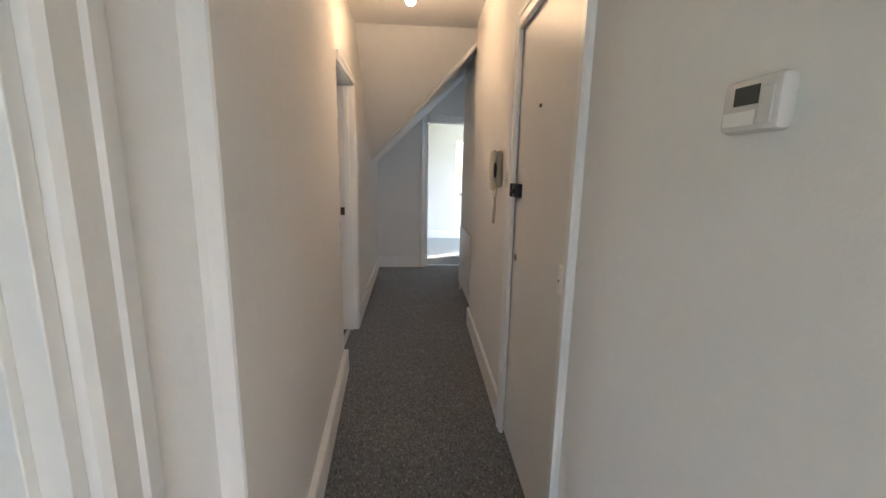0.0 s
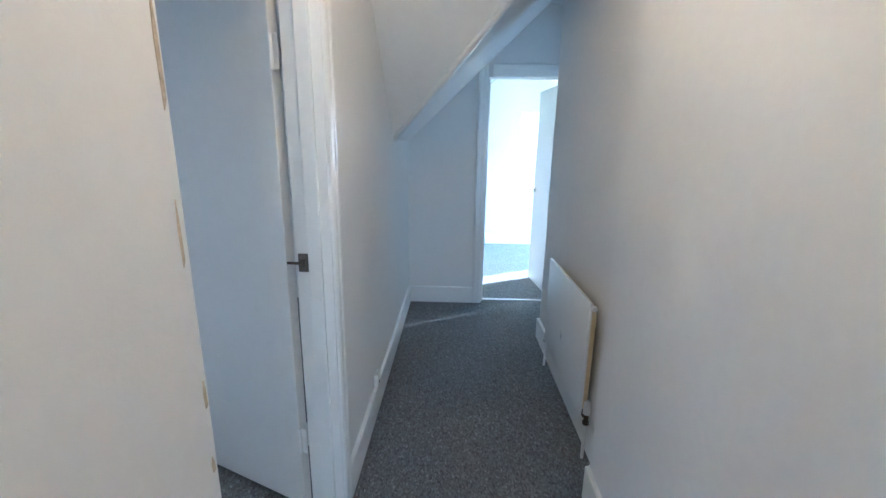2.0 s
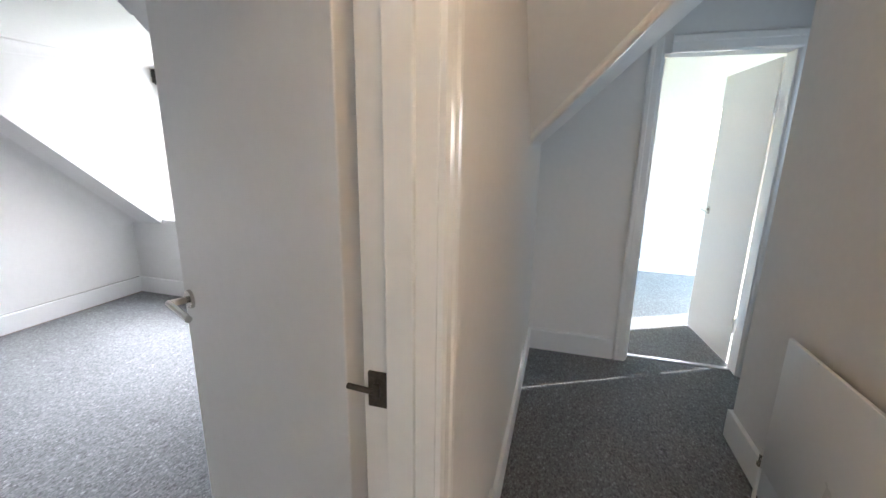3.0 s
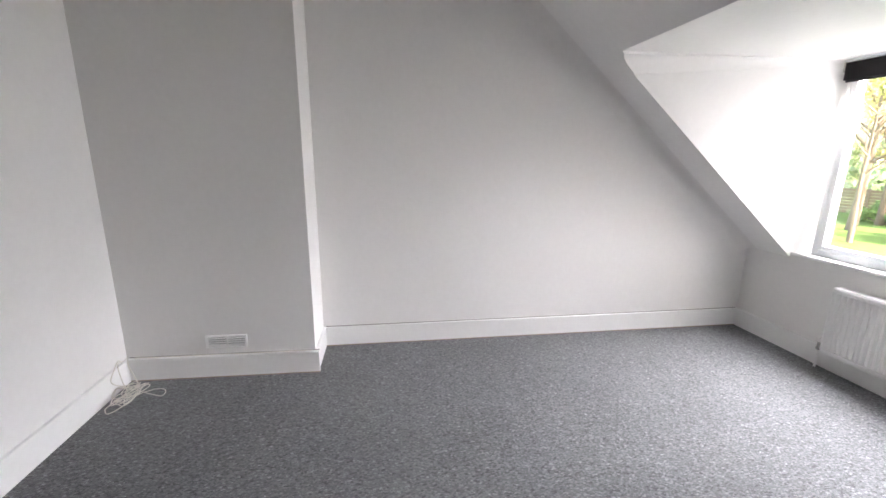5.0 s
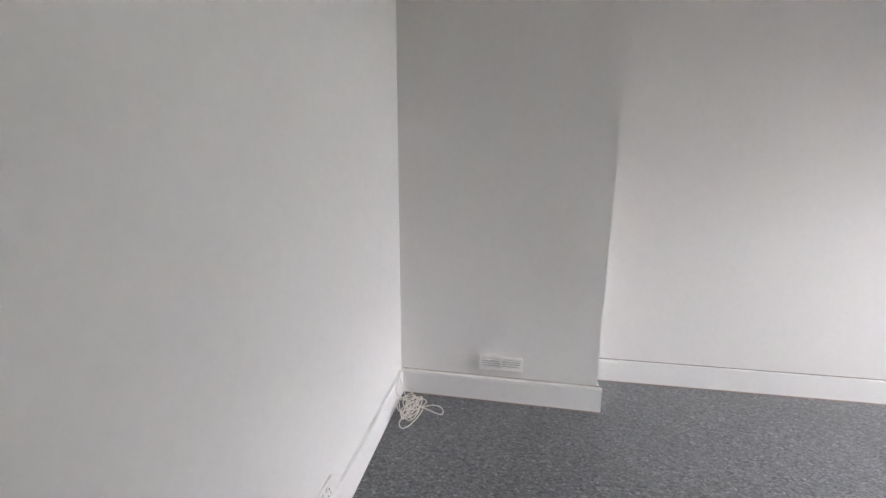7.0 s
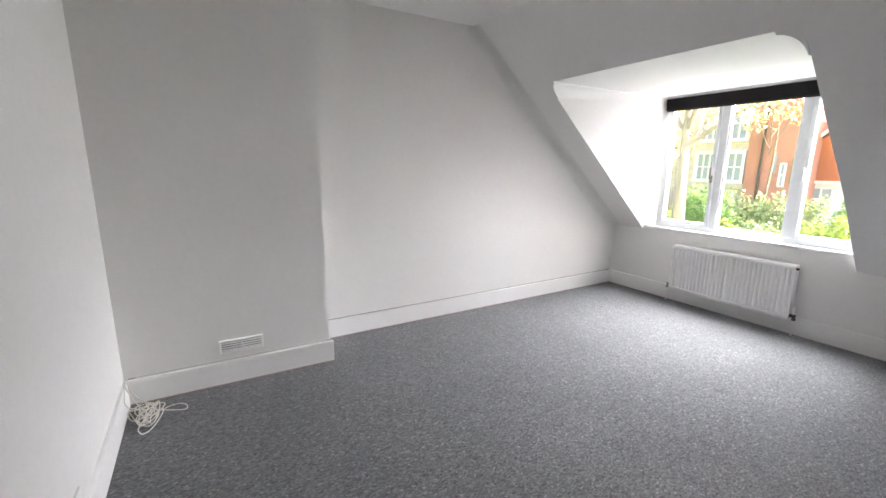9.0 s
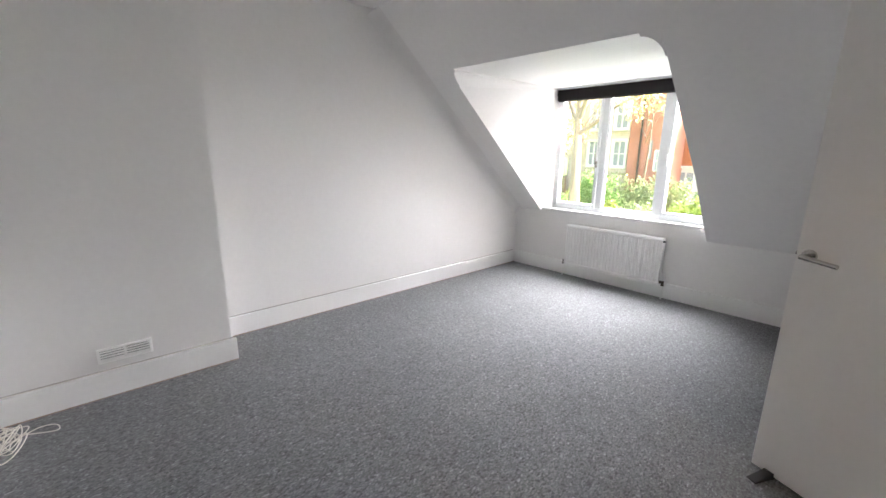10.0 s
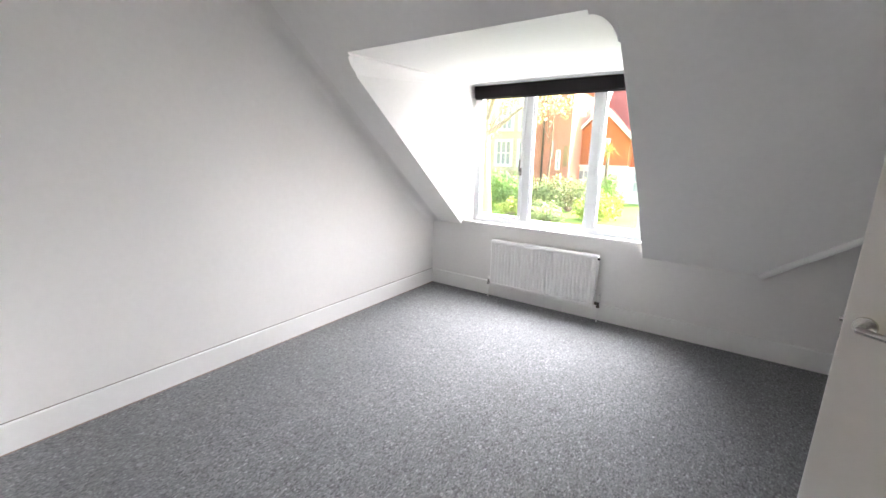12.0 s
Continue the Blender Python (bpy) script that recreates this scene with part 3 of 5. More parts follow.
def lever(parent, x, z, side, tip, material=STEEL):
    """A lever handle on a leaf's face: rose, neck and straight arm pointing to the hinge."""
    face = 0.0 if side > 0 else -0.04
    bm = bmesh.new()
    rod(bm, (x, face, z), (x, face + side * 0.009, z), 0.026, 0.025, 28)
    rose = part("rose", bm, material, parent, "round brushed steel rose", True, True)
    bm = bmesh.new()
    rod(bm, (x, face + side * 0.009, z), (x, face + side * 0.052, z), 0.0095, sides=16)
    bmesh.ops.create_uvsphere(bm, u_segments=14, v_segments=8, radius=0.0105, matrix=pose(x, face + side * 0.052, z))
    rod(bm, (x, face + side * 0.052, z), (x + tip * 0.118, face + side * 0.05, z - 0.012), 0.0095, 0.009, 16)
    part("lever", bm, material, parent, "brushed steel lever", True, True)
    return rose


def hinge(parent, z, material=GLOSS, local=True):
    bm = bmesh.new()
    rod(bm, (0.0, 0.006, z - 0.05), (0.0, 0.006, z + 0.05), 0.006, sides=10)
    box(bm, 0.0, 0.012, -0.034, -0.030, z - 0.05, z + 0.05)
    box(bm, 0.0, 0.0025, -0.034, 0.004, z - 0.05, z + 0.05)
    box(bm, -0.026, 0.0, 0.001, 0.003, z - 0.05, z + 0.05)
    for dz in (-0.035, 0.0, 0.035):
        rod(bm, (-0.014, 0.002, z + dz), (-0.014, 0.0042, z + dz), 0.004, sides=8)
    return part("hinge", bm, material, parent, "painted butt hinge", local, True)


# bedroom doorway
frame_1 = thing("door_frame_1", pose(-0.06, 4.09, 0), label="white gloss painted frame of the bedroom doorway", category="door frame", kind="structure")
part("jamb", boxes((-0.121, 0.002, 4.072, 4.100, 0, 2.0), bevel=0.002), GLOSS, frame_1)
part("stop", boxes((-0.075, -0.03, 4.058, 4.072, 0, 1.985), bevel=0.002), GLOSS, frame_1)
part("head", boxes((-0.128, 0.002, 3.34, 4.072, 1.985, 2.003), bevel=0.002), GLOSS, frame_1)
part("near_jamb", boxes((-0.121, -0.004, 3.34, 3.355, 0, 1.985), bevel=0.002), GLOSS, frame_1)
part("architrave", moulding(bmesh.new(), (0, 4.076, 0), (0, 4.076, 2.055), (1, 0, 0), (0, 1, 0), 0.06), GLOSS, frame_1)
part("head_architrave", moulding(bmesh.new(), (0.001, 3.342, 1.99), (0.001, 4.13, 1.99), (1, 0, 0), (0, 0, 1), 0.065, 0.024), GLOSS, frame_1)
part("inner_architrave", moulding(bmesh.new(), (-0.12, 4.10, 0), (-0.12, 4.10, 2.06), (-1, 0, 0), (0, 1, 0), 0.06), GLOSS, frame_1)
part("catch", rod(boxes((-0.112, -0.078, 4.067, 4.0735, 0.985, 1.048), (-0.101, -0.089, 4.06, 4.068, 1.005, 1.03), bevel=0.002), (-0.1, 4.062, 1.016), (-0.148, 4.066, 1.016), 0.005), DARKMETAL, frame_1, "dark tarnished metal catch")

door_1 = thing("door_1", pose(-0.150, 4.078, 0, 0, 0, 156.95), label="plain white flush bedroom door standing open", category="door", kind="structure")
part("leaf", boxes((0.010, 0.733, -0.04, 0.0, 0.012, 1.975), bevel=0.003), DOORPAINT, door_1, local=True)
lever(door_1, 0.686, 0.995, 1, -1)
lever(door_1, 0.686, 0.995, -1, -1)
for z in (0.32, 1.67):
    hinge(door_1, z)
part("bolt", rod(boxes((0.733, 0.735, -0.031, -0.009, 0.93, 1.06)), (0.733, -0.02, 0.995), (0.743, -0.02, 0.995), 0.008), STEEL, door_1, "steel latch plate", True)

wedge = bmesh.new()
prism(wedge, [(0, 0), (0.11, 0), (0.11, 0.032), (0, 0.004)], "y", -0.02, 0.02)
stop_ob = single("door_wedge", wedge, RUBBER_AND_SHADE, "black rubber wedge under the edge of the open door", "door stop")
stop_ob.matrix_basis = pose(-0.80, 4.25, 0.0, 0, 0, 62)

# entrance door
frame_2 = thing("door_frame_2", EAST.copy(), label="white gloss painted frame of the entrance door", category="door frame", kind="structure")
part("architrave", moulding(bmesh.new(), (0, -0.025, 0), (0, -0.025, 2.05), (-1, 0, 0), (0, 1, 0), 0.078, 0.024), GLOSS, frame_2, local=True)
part("architrave", moulding(bmesh.new(), (0, -0.776, 0), (0, -0.776, 2.05), (-1, 0, 0), (0, -1, 0), 0.055, 0.024), GLOSS, frame_2, local=True)
part("head_architrave", moulding(bmesh.new(), (-0.001, -0.776, 1.972), (-0.001, -0.025, 1.972), (-1, 0, 0), (0, 0, 1), 0.078, 0.022), GLOSS, frame_2, local=True)
door_2 = thing("door_2", EAST.copy(), label="closed flush entrance door painted cream white", category="door", kind="structure")
part("leaf", boxes((0.006, 0.05, -0.785, -0.012, 0.006, 1.986), bevel=0.002), DOORPAINT, door_2, local=True)
latch_ob = part("night_latch", box(bmesh.new(), -0.022, 0.007, -0.134, -0.056, 1.243, 1.305, 0.004), BLACK, door_2, "black night latch with a snib", True, True)
part("knob", rod(rod(bmesh.new(), (-0.021, -0.113, 1.272), (-0.032, -0.113, 1.272), 0.010, sides=18), (-0.021, -0.068, 1.272), (-0.027, -0.068, 1.272), 0.007, sides=14), RUBBER_AND_SHADE, latch_ob, local=True, smooth=True)
part("keep", boxes((-0.026, -0.012, -0.054, -0.018, 1.243, 1.305), bevel=0.004), BLACK, door_2, "black latch keep on the frame", True)
part("keyhole_cover", rod(rod(bmesh.new(), (0.007, -0.085, 0.962), (0.001, -0.085, 0.962), 0.015, sides=20), (0.001, -0.085, 0.962), (-0.002, -0.085, 0.962), 0.006), BRASS, door_2, "tarnished brass keyhole cover", True, True)
part("spyhole", rod(bmesh.new(), (0.007, -0.355, 1.605), (0.001, -0.355, 1.605), 0.007, sides=14), DARKMETAL, door_2, "small dark spyhole", True, True)
lock_ob = part("door_contact", boxes((-0.018, 0.007, -0.769, -0.734, 0.985, 1.078), bevel=0.007), VENTWHITE, door_2, "white plastic door contact", True, True)
part("screw", rod(bmesh.new(), (-0.016, -0.75, 1.03), (-0.0195, -0.75, 1.03), 0.004, sides=10), RUBBER_AND_SHADE, lock_ob, local=True)

# doorway at the hall's end
frame_3 = thing("door_frame_3", pose(1.0, 6.40, 0), label="white painted frame of the doorway ending the hall", category="door frame", kind="structure")
part("architrave", moulding(bmesh.new(), (0.665, 6.40, 0), (0.665, 6.40, 2.07), (0, -1, 0), (-1, 0, 0), 0.075), GLOSS, frame_3)
part("architrave", moulding(bmesh.new(), (1.345, 6.40, 0), (1.345, 6.40, 2.07), (0, -1, 0), (1, 0, 0), 0.075), GLOSS, frame_3)
part("head_architrave", moulding(bmesh.new(), (0.71, 6.399, 1.98), (1.42, 6.399, 1.98), (0, -1, 0), (0, 0, 1), 0.1, 0.021), GLOSS, frame_3)
part("jamb", boxes((0.66, 0.676, 6.398, 6.525, 0, 1.985), bevel=0.002), GLOSS, frame_3)
part("jamb", boxes((1.334, 1.35, 6.398, 6.525, 0, 1.985), bevel=0.002), GLOSS, frame_3)
part("stop", boxes((0.676, 0.688, 6.44, 6.475, 0, 1.97), bevel=0.002), GLOSS, frame_3)
part("threshold", boxes((0.676, 1.334, 6.47, 6.505, 0.0, 0.008), bevel=0.003), ALUMINIUM, frame_3, "aluminium carpet bar")
door_3 = thing("door_3", pose(1.332, 6.535, 0, 0, 0, 96.5), label="plain white flush door opened into the end room", category="door", kind="structure")
part("leaf", boxes((0.009, 0.685, -0.04, 0.0, 0.012, 1.97), bevel=0.003), DOORPAINT, door_3, local=True)
lever(door_3, 0.63, 0.995, 1, -1)
for z in (0.3, 1.7):
    hinge(door_3, z)

# doorway beside the start of the hall
frame_4 = thing("door_frame_4", pose(0.0, 1.22, 0), label="white moulded frame of a doorway near the hall's start", category="door frame", kind="structure")
part("architrave", moulding(bmesh.new(), (0, 1.235, 0), (0, 1.235, 2.07), (1, 0, 0), (0, 1, 0), 0.12, 0.034), GLOSS, frame_4)
part("architrave", moulding(bmesh.new(), (0, 0.385, 0), (0, 0.385, 2.07), (1, 0, 0), (0, -1, 0), 0.12, 0.034), GLOSS, frame_4)
part("head_architrave", moulding(bmesh.new(), (0.001, 0.385, 2.0), (0.001, 1.235, 2.0), (1, 0, 0), (0, 0, 1), 0.1, 0.03), GLOSS, frame_4)
part("jamb", boxes((-0.13, 0.004, 1.205, 1.232, 0, 2.0), (-0.08, -0.035, 1.188, 1.205, 0, 2.0), bevel=0.002), GLOSS, frame_4)
part("jamb", boxes((-0.13, 0.004, 0.39, 0.415, 0, 2.0), bevel=0.002), GLOSS, frame_4)

single("carpet_bar", boxes((-0.085, -0.05, 3.35, 4.072, 0.0, 0.007), bevel=0.003), ALUMINIUM, "aluminium carpet bar across the bedroom doorway", "threshold")

# chipped paint along the doorway's plaster edge
rng = random.Random(4)
chips = bmesh.new()
for z, h, w in ((0.86, 0.03, 0.006), (0.98, 0.05, 0.005), (1.22, 0.10, 0.004), (1.44, 0.16, 0.006), (1.60, 0.06, 0.008), (1.72, 0.14, 0.006), (1.86, 0.10, 0.007)):
    y = 3.34 - rng.uniform(0.008, 0.03)
    pts = [(y, z), (y + w, z + h * 0.1), (y + w * 0.8, z + h * 0.6), (y + w * 0.2, z + h), (y - w * 0.4, z + h * 0.55)]
    prism(chips, pts, "x", 0.0105, 0.0125)
structure("trim_chips", chips, BARE, "bare chips in the painted plaster edge", "chipped paint")

# ---- bedroom window ----
WX0, WX1, WZ0, WZ1 = -3.318, -1.662, 0.745, 2.07
window_1 = thing("window_1", pose(-2.5, 6.5, 0.74), label="white pvc three-light dormer window with closed casements", category="window", kind="structure")
part("window_frame", boxes((WX0, WX0 + 0.045, 6.485, 6.555, WZ0, WZ1), (WX1 - 0.045, WX1, 6.485, 6.555, WZ0, WZ1), (WX0 + 0.045, WX1 - 0.045, 6.485, 6.555, WZ0, WZ0 + 0.045), (WX0 + 0.045, WX1 - 0.045, 6.485, 6.555, WZ1 - 0.06, WZ1), bevel=0.004), PVC, window_1)
MULL = (-2.748, -2.142)
for x in MULL:
    part("mullion", boxes((x - 0.032, x + 0.032, 6.484, 6.555, WZ0 + 0.045, WZ1 - 0.06), bevel=0.004), PVC, window_1)
lights = [(WX0 + 0.045, MULL[0] - 0.032, True), (MULL[0] + 0.032, MULL[1] - 0.032, False), (MULL[1] + 0.032, WX1 - 0.045, True)]
for x0, x1, opens in lights:
    e, d = (0.034, 6.470) if opens else (0.014, 6.495)
    z0, z1 = WZ0 + 0.045, WZ1 - 0.06
    sash = part("casement" if opens else "glazing_bead", boxes((x0, x0 + e, d, 6.54, z0, z1), (x1 - e, x1, d, 6.54, z0, z1), (x0 + e, x1 - e, d, 6.54, z0, z0 + e), (x0 + e, x1 - e, d, 6.54, z1 - e, z1), bevel=0.005), PVC, window_1)
    pane = part("pane", boxes((x0 + e - 0.004, x1 - e + 0.004, 6.512, 6.518, z0 + e - 0.004, z1 - e + 0.004)), GLASS, sash)
    pane.visible_shadow = False
    if opens:
        hx = x1 - 0.02 if x0 < -3 else x0 + 0.02
        bm = boxes((hx - 0.013, hx + 0.013, 6.458, 6.471, 1.225, 1.295), bevel=0.004)
        rod(bm, (hx, 6.462, 1.275), (hx, 6.438, 1.275), 0.008, sides=12)
        box(bm, hx - 0.009, hx + 0.009, 6.430, 6.442, 1.265, 1.375, 0.004)
        part("handle", bm, PVC if x0 > -3 else STEEL, sash, "white window handle" if x0 > -3 else "grey window handle", smooth=True)
part("window_sill", boxes((DX0 + 0.03, DX1, 6.405, 6.49, 0.722, 0.746), bevel=0.006), GLOSS, window_1, "white painted sill board")

blind = thing("roller_blind", pose(-2.5, 6.44, 1.93), label="black roller blind rolled up above the dormer window", category="blind")
part("fabric_roll", boxes((WX0 + 0.012, WX1 - 0.012, 6.432, 6.474, 1.935, 2.045), bevel=0.003), BLIND, blind, "rolled black blackout fabric", smooth=True)
part("bottom_bar", boxes((WX0 + 0.014, WX1 - 0.014, 6.448, 6.462, 1.922, 1.938), bevel=0.004), BLACK, blind)
part("head_rail", boxes((WX0 + 0.004, WX1 - 0.004, 6.428, 6.478, 2.05, 2.066), bevel=0.003), PVC, blind, "white head rail")
part("bracket", boxes((WX0, WX0 + 0.012, 6.43, 6.478, 1.985, 2.066), bevel=0.003), STEEL, blind)
part("bracket", boxes((WX1 - 0.012, WX1, 6.43, 6.478, 1.985, 2.066), bevel=0.003), STEEL, blind)
part("pull_chain", rod(rod(bmesh.new(), (WX0 + 0.03, 6.452, 1.0), (WX0 + 0.03, 6.452, 1.96), 0.0016, sides=6), (WX0 + 0.045, 6.45, 1.0), (WX0 + 0.045, 6.45, 1.96), 0.0016, sides=6), PLASTIC, blind, "thin white bead chain")

# ---- bedroom radiator ----
rad = thing("panel_radiator", pose(-2.5, 6.37, 0.13), label="white ribbed panel radiator on the knee wall under the window", category="radiator")
RX0, RX1, RZ0, RZ1 = -3.005, -1.99, 0.135, 0.59
bm = bmesh.new()
prof = []
n = 28
for k in range(n):
    x = RX0 + 0.02 + (RX1 - RX0 - 0.04) * k / n
    w = (RX1 - RX0 - 0.04) / n
    prof += [(x, 6.347), (x + w * 0.28, 6.339), (x + w * 0.6, 6.339), (x + w * 0.88, 6.347)]
prof = [(RX0, 6.347)] + prof + [(RX1, 6.347), (RX1, 6.356), (RX0, 6.356)]
prism(bm, prof, "z", RZ0 + 0.03, RZ1 - 0.03)
box(bm, RX0, RX1, 6.338, 6.356, RZ0, RZ0 + 0.03, 0.005)
box(bm, RX0, RX1, 6.338, 6.356, RZ1 - 0.03, RZ1, 0.005)
part("front_panel", bm, ENAMEL, rad)
part("back_panel", boxes((RX0, RX1, 6.396, 6.41, RZ0, RZ1), bevel=0.004), ENAMEL, rad)
part("side_cover", boxes((RX0 - 0.003, RX0 + 0.001, 6.34, 6.408, RZ0 + 0.02, RZ1 + 0.004), bevel=0.001), ENAMEL, rad)
part("side_cover", boxes((RX1 - 0.001, RX1 + 0.003, 6.34, 6.408, RZ0 + 0.02, RZ1 + 0.004), bevel=0.001), ENAMEL, rad)
grill = boxes((RX0, RX1, 6.342, 6.348, RZ1, RZ1 + 0.006), (RX0, RX1, 6.402, 6.408, RZ1, RZ1 + 0.006))
for k in range(56):
    x = RX0 + 0.01 + (RX1 - RX0 - 0.02) * k / 55
    box(grill, x - 0.003, x + 0.003, 6.348, 6.402, RZ1 + 0.001, RZ1 + 0.005)
part("top_grille", grill, ENAMEL, rad)
part("bleed_plug", rod(bmesh.new(), (RX1 + 0.002, 6.348, RZ1 - 0.022), (RX1 + 0.02, 6.348, RZ1 - 0.022), 0.010, sides=12), BLACK, rad, "black bleed plug", smooth=True)
part("bracket", boxes((RX0 + 0.15, RX0 + 0.18, 6.41, 6.43, RZ0 + 0.05, RZ1 - 0.05)), ENAMEL, rad)
part("bracket", boxes((RX1 - 0.18, RX1 - 0.15, 6.41, 6.43, RZ0 + 0.05, RZ1 - 0.05)), ENAMEL, rad)


def valve(parent, x, y, z, ox, oy, head, pipe=GLOSS):
    """A radiator valve: tail into the panel, body, cap, and the pipe down to the floor."""
    bm = bmesh.new()
    rod(bm, (x - ox * 0.05, y - oy * 0.05, z), (x, y, z), 0.009, sides=12)
    rod(bm, (x - ox * 0.03, y - oy * 0.03, z), (x - ox * 0.012, y - oy * 0.012, z), 0.015, sides=6)
    rod(bm, (x, y, z - 0.028), (x, y, z + 0.02), 0.011, sides=14)
    rod(bm, (x, y, z - 0.034), (x, y, z - 0.018), 0.015, sides=6)
    body = part("valve", bm, DARKMETAL if head else STEEL, parent, "nickel radiator valve", smooth=True)
    bm = bmesh.new()
    if head:
        rod(bm, (x, y, z + 0.02), (x, y, z + 0.075), 0.017, 0.015, 20)
        rod(bm, (x, y, z + 0.075), (x, y, z + 0.082), 0.015, 0.010, 20)
    else:
        rod(bm, (x, y, z + 0.02), (x, y, z + 0.045), 0.011, 0.009, 16)
    part("cap", bm, PLASTIC, body, "white valve cap", smooth=True)
    part("pipe", rod(bmesh.new(), (x, y, 0.0), (x, y, z - 0.03), 0.0075, sides=12), pipe, parent, "white painted copper pipe", smooth=True)


valve(rad, RX0 - 0.035, 6.374, 0.165, -1, 0, False)
valve(rad, RX1 + 0.035, 6.374, 0.165, 1, 0, True)

# ---- hall radiator ----
hrad = thing("panel_radiator", pose(1.03, 4.84, 0.18), label="smooth white hall radiator with a yellowed back, on the wall", category="radiator")
HY0, HY1, HZ0, HZ1, HX = 4.452, 5.225, 0.195, 0.752, 1.006
part("front_panel", boxes((HX, HX + 0.016, HY0, HY1, HZ0, HZ1), bevel=0.006), ENAMEL, hrad, smooth=True)
fins = bmesh.new()
prof = [(HY0 + 0.012, HX + 0.016)]
for k in range(22):
    y = HY0 + 0.014 + (HY1 - HY0 - 0.03) * k / 22
    prof += [(y, HX + 0.018), (y + 0.008, HX + 0.042), (y + 0.020, HX + 0.042), (y + 0.028, HX + 0.018)]
prof += [(HY1 - 0.012, HX + 0.016)]
prism(fins, [(b, a) for a, b in prof], "z", HZ0 + 0.03, HZ1 - 0.025)
part("convector", fins, CREAM, hrad, "yellowed convector fins")
part("bracket", boxes((HX + 0.042, 1.075, HY0 + 0.12, HY0 + 0.15, HZ0 + 0.1, HZ1 - 0.1)), ENAMEL, hrad)
part("bracket", boxes((HX + 0.042, 1.075, HY1 - 0.15, HY1 - 0.12, HZ0 + 0.1, HZ1 - 0.1)), ENAMEL, hrad)
part("bleed_plug", rod(rod(bmesh.new(), (HX + 0.018, HY0 + 0.002, HZ1 - 0.022), (HX + 0.018, HY0 - 0.022, HZ1 - 0.022), 0.012, sides=8), (HX + 0.018, HY0 - 0.022, HZ1 - 0.022), (HX + 0.018, HY0 - 0.028, HZ1 - 0.022), 0.006), PLASTIC, hrad, "white bleed plug", smooth=True)
valve(hrad, HX + 0.022, HY0 - 0.038, 0.215, 0, -1, True)
valve(hrad, HX + 0.022, HY1 + 0.038, 0.205, 0, 1, False)

# ---- small fittings in the hall ----
phone = thing("door_entry_phone", pose(0.985, 2.97, 1.25), label="olive grey door entry handset hung on the hall wall", category="intercom")
def lofted(sections, y, half, sides=14, power=2.6):
    """A rounded body from sections (x, z, half depth) stacked along z, half wide along y."""
    bm = bmesh.new()
    rings = []
    for x, z, depth, w in sections:
        ring = []
        for k in range(sides):
            a = math.tau * k / sides
            c, d = math.cos(a), math.sin(a)
            ring.append(bm.verts.new((x + math.copysign(abs(c) ** (2 / power), c) * depth, y + math.copysign(abs(d) ** (2 / power), d) * half * w, z)))
        rings.append(ring)
    for r0, r1 in zip(rings, rings[1:]):
        for k in range(sides):
            bm.faces.new((r0[k], r0[(k + 1) % sides], r1[(k + 1) % sides], r1[k]))
    bm.faces.new(rings[0])
    bm.faces.new(rings[-1][::-1])
    return bm


base = lofted([(0.968, 1.262, 0.010, 0.85), (0.966, 1.266, 0.017, 0.97), (0.964, 1.29, 0.021, 1), (0.965, 1.31, 0.020, 1), (0.967, 1.33, 0.018, 1), (0.967, 1.40, 0.018, 1), (0.965, 1.42, 0.020, 1), (0.964, 1.455, 0.021, 1), (0.966, 1.468, 0.017, 0.96), (0.969, 1.472, 0.010, 0.85)], 2.986, 0.027, 20, 5)
part("base", base, OLIVEDARK, phone, "darker olive wall base", smooth=True)
grip = lofted([(0.934, 1.246, 0.008, 0.6), (0.932, 1.249, 0.014, 0.85), (0.931, 1.256, 0.018, 0.98), (0.930, 1.275, 0.0195, 1), (0.928, 1.292, 0.0185, 1), (0.924, 1.31, 0.0155, 0.98), (0.921, 1.335, 0.0135, 0.96), (0.920, 1.362, 0.013, 0.95), (0.921, 1.39, 0.0135, 0.96), (0.924, 1.413, 0.0155, 0.98), (0.928, 1.43, 0.0185, 1), (0.930, 1.45, 0.0195, 1), (0.932, 1.464, 0.017, 0.97), (0.934, 1.472, 0.012, 0.82), (0.935, 1.475, 0.007, 0.6)], 2.983, 0.0255, 22, 3.4)
part("back_plate", boxes((0.975, 0.985, 2.957, 3.016, 1.268, 1.466), bevel=0.003), OLIVEDARK, phone, smooth=True)
part("handset", grip, OLIVE, phone, smooth=True)
# a solid black body imitates the shade inside the hollow
part("finger_hollow", lofted([(0.944, 1.318, 0.003, 0.4), (0.944, 1.328, 0.0075, 0.8), (0.943, 1.345, 0.0105, 1), (0.943, 1.362, 0.0115, 1), (0.943, 1.379, 0.0105, 1), (0.944, 1.396, 0.0075, 0.8), (0.944, 1.406, 0.003, 0.4)], 2.985, 0.0262, 14, 4), RUBBER_AND_SHADE, phone, "black solid standing in for the shaded hollow behind the grip", smooth=True)
bends = [Vector(b) for b in ((0.962, 2.985, 1.264), (0.957, 2.982, 1.225), (0.950, 2.98, 1.175), (0.944, 2.978, 1.12), (0.940, 2.977, 1.06), (0.948, 2.986, 1.052), (0.956, 2.99, 1.12), (0.951, 2.988, 1.17), (0.944, 2.986, 1.205))]
coil = []
for k in range(241):
    u = k / 240 * (len(bends) - 1)
    c = bends[min(int(u), len(bends) - 2)].lerp(bends[min(int(u), len(bends) - 2) + 1], u - min(int(u), len(bends) - 2))
    coil.append(c + Vector((math.cos(k * 1.25), math.sin(k * 1.25), 0)) * 0.0058)
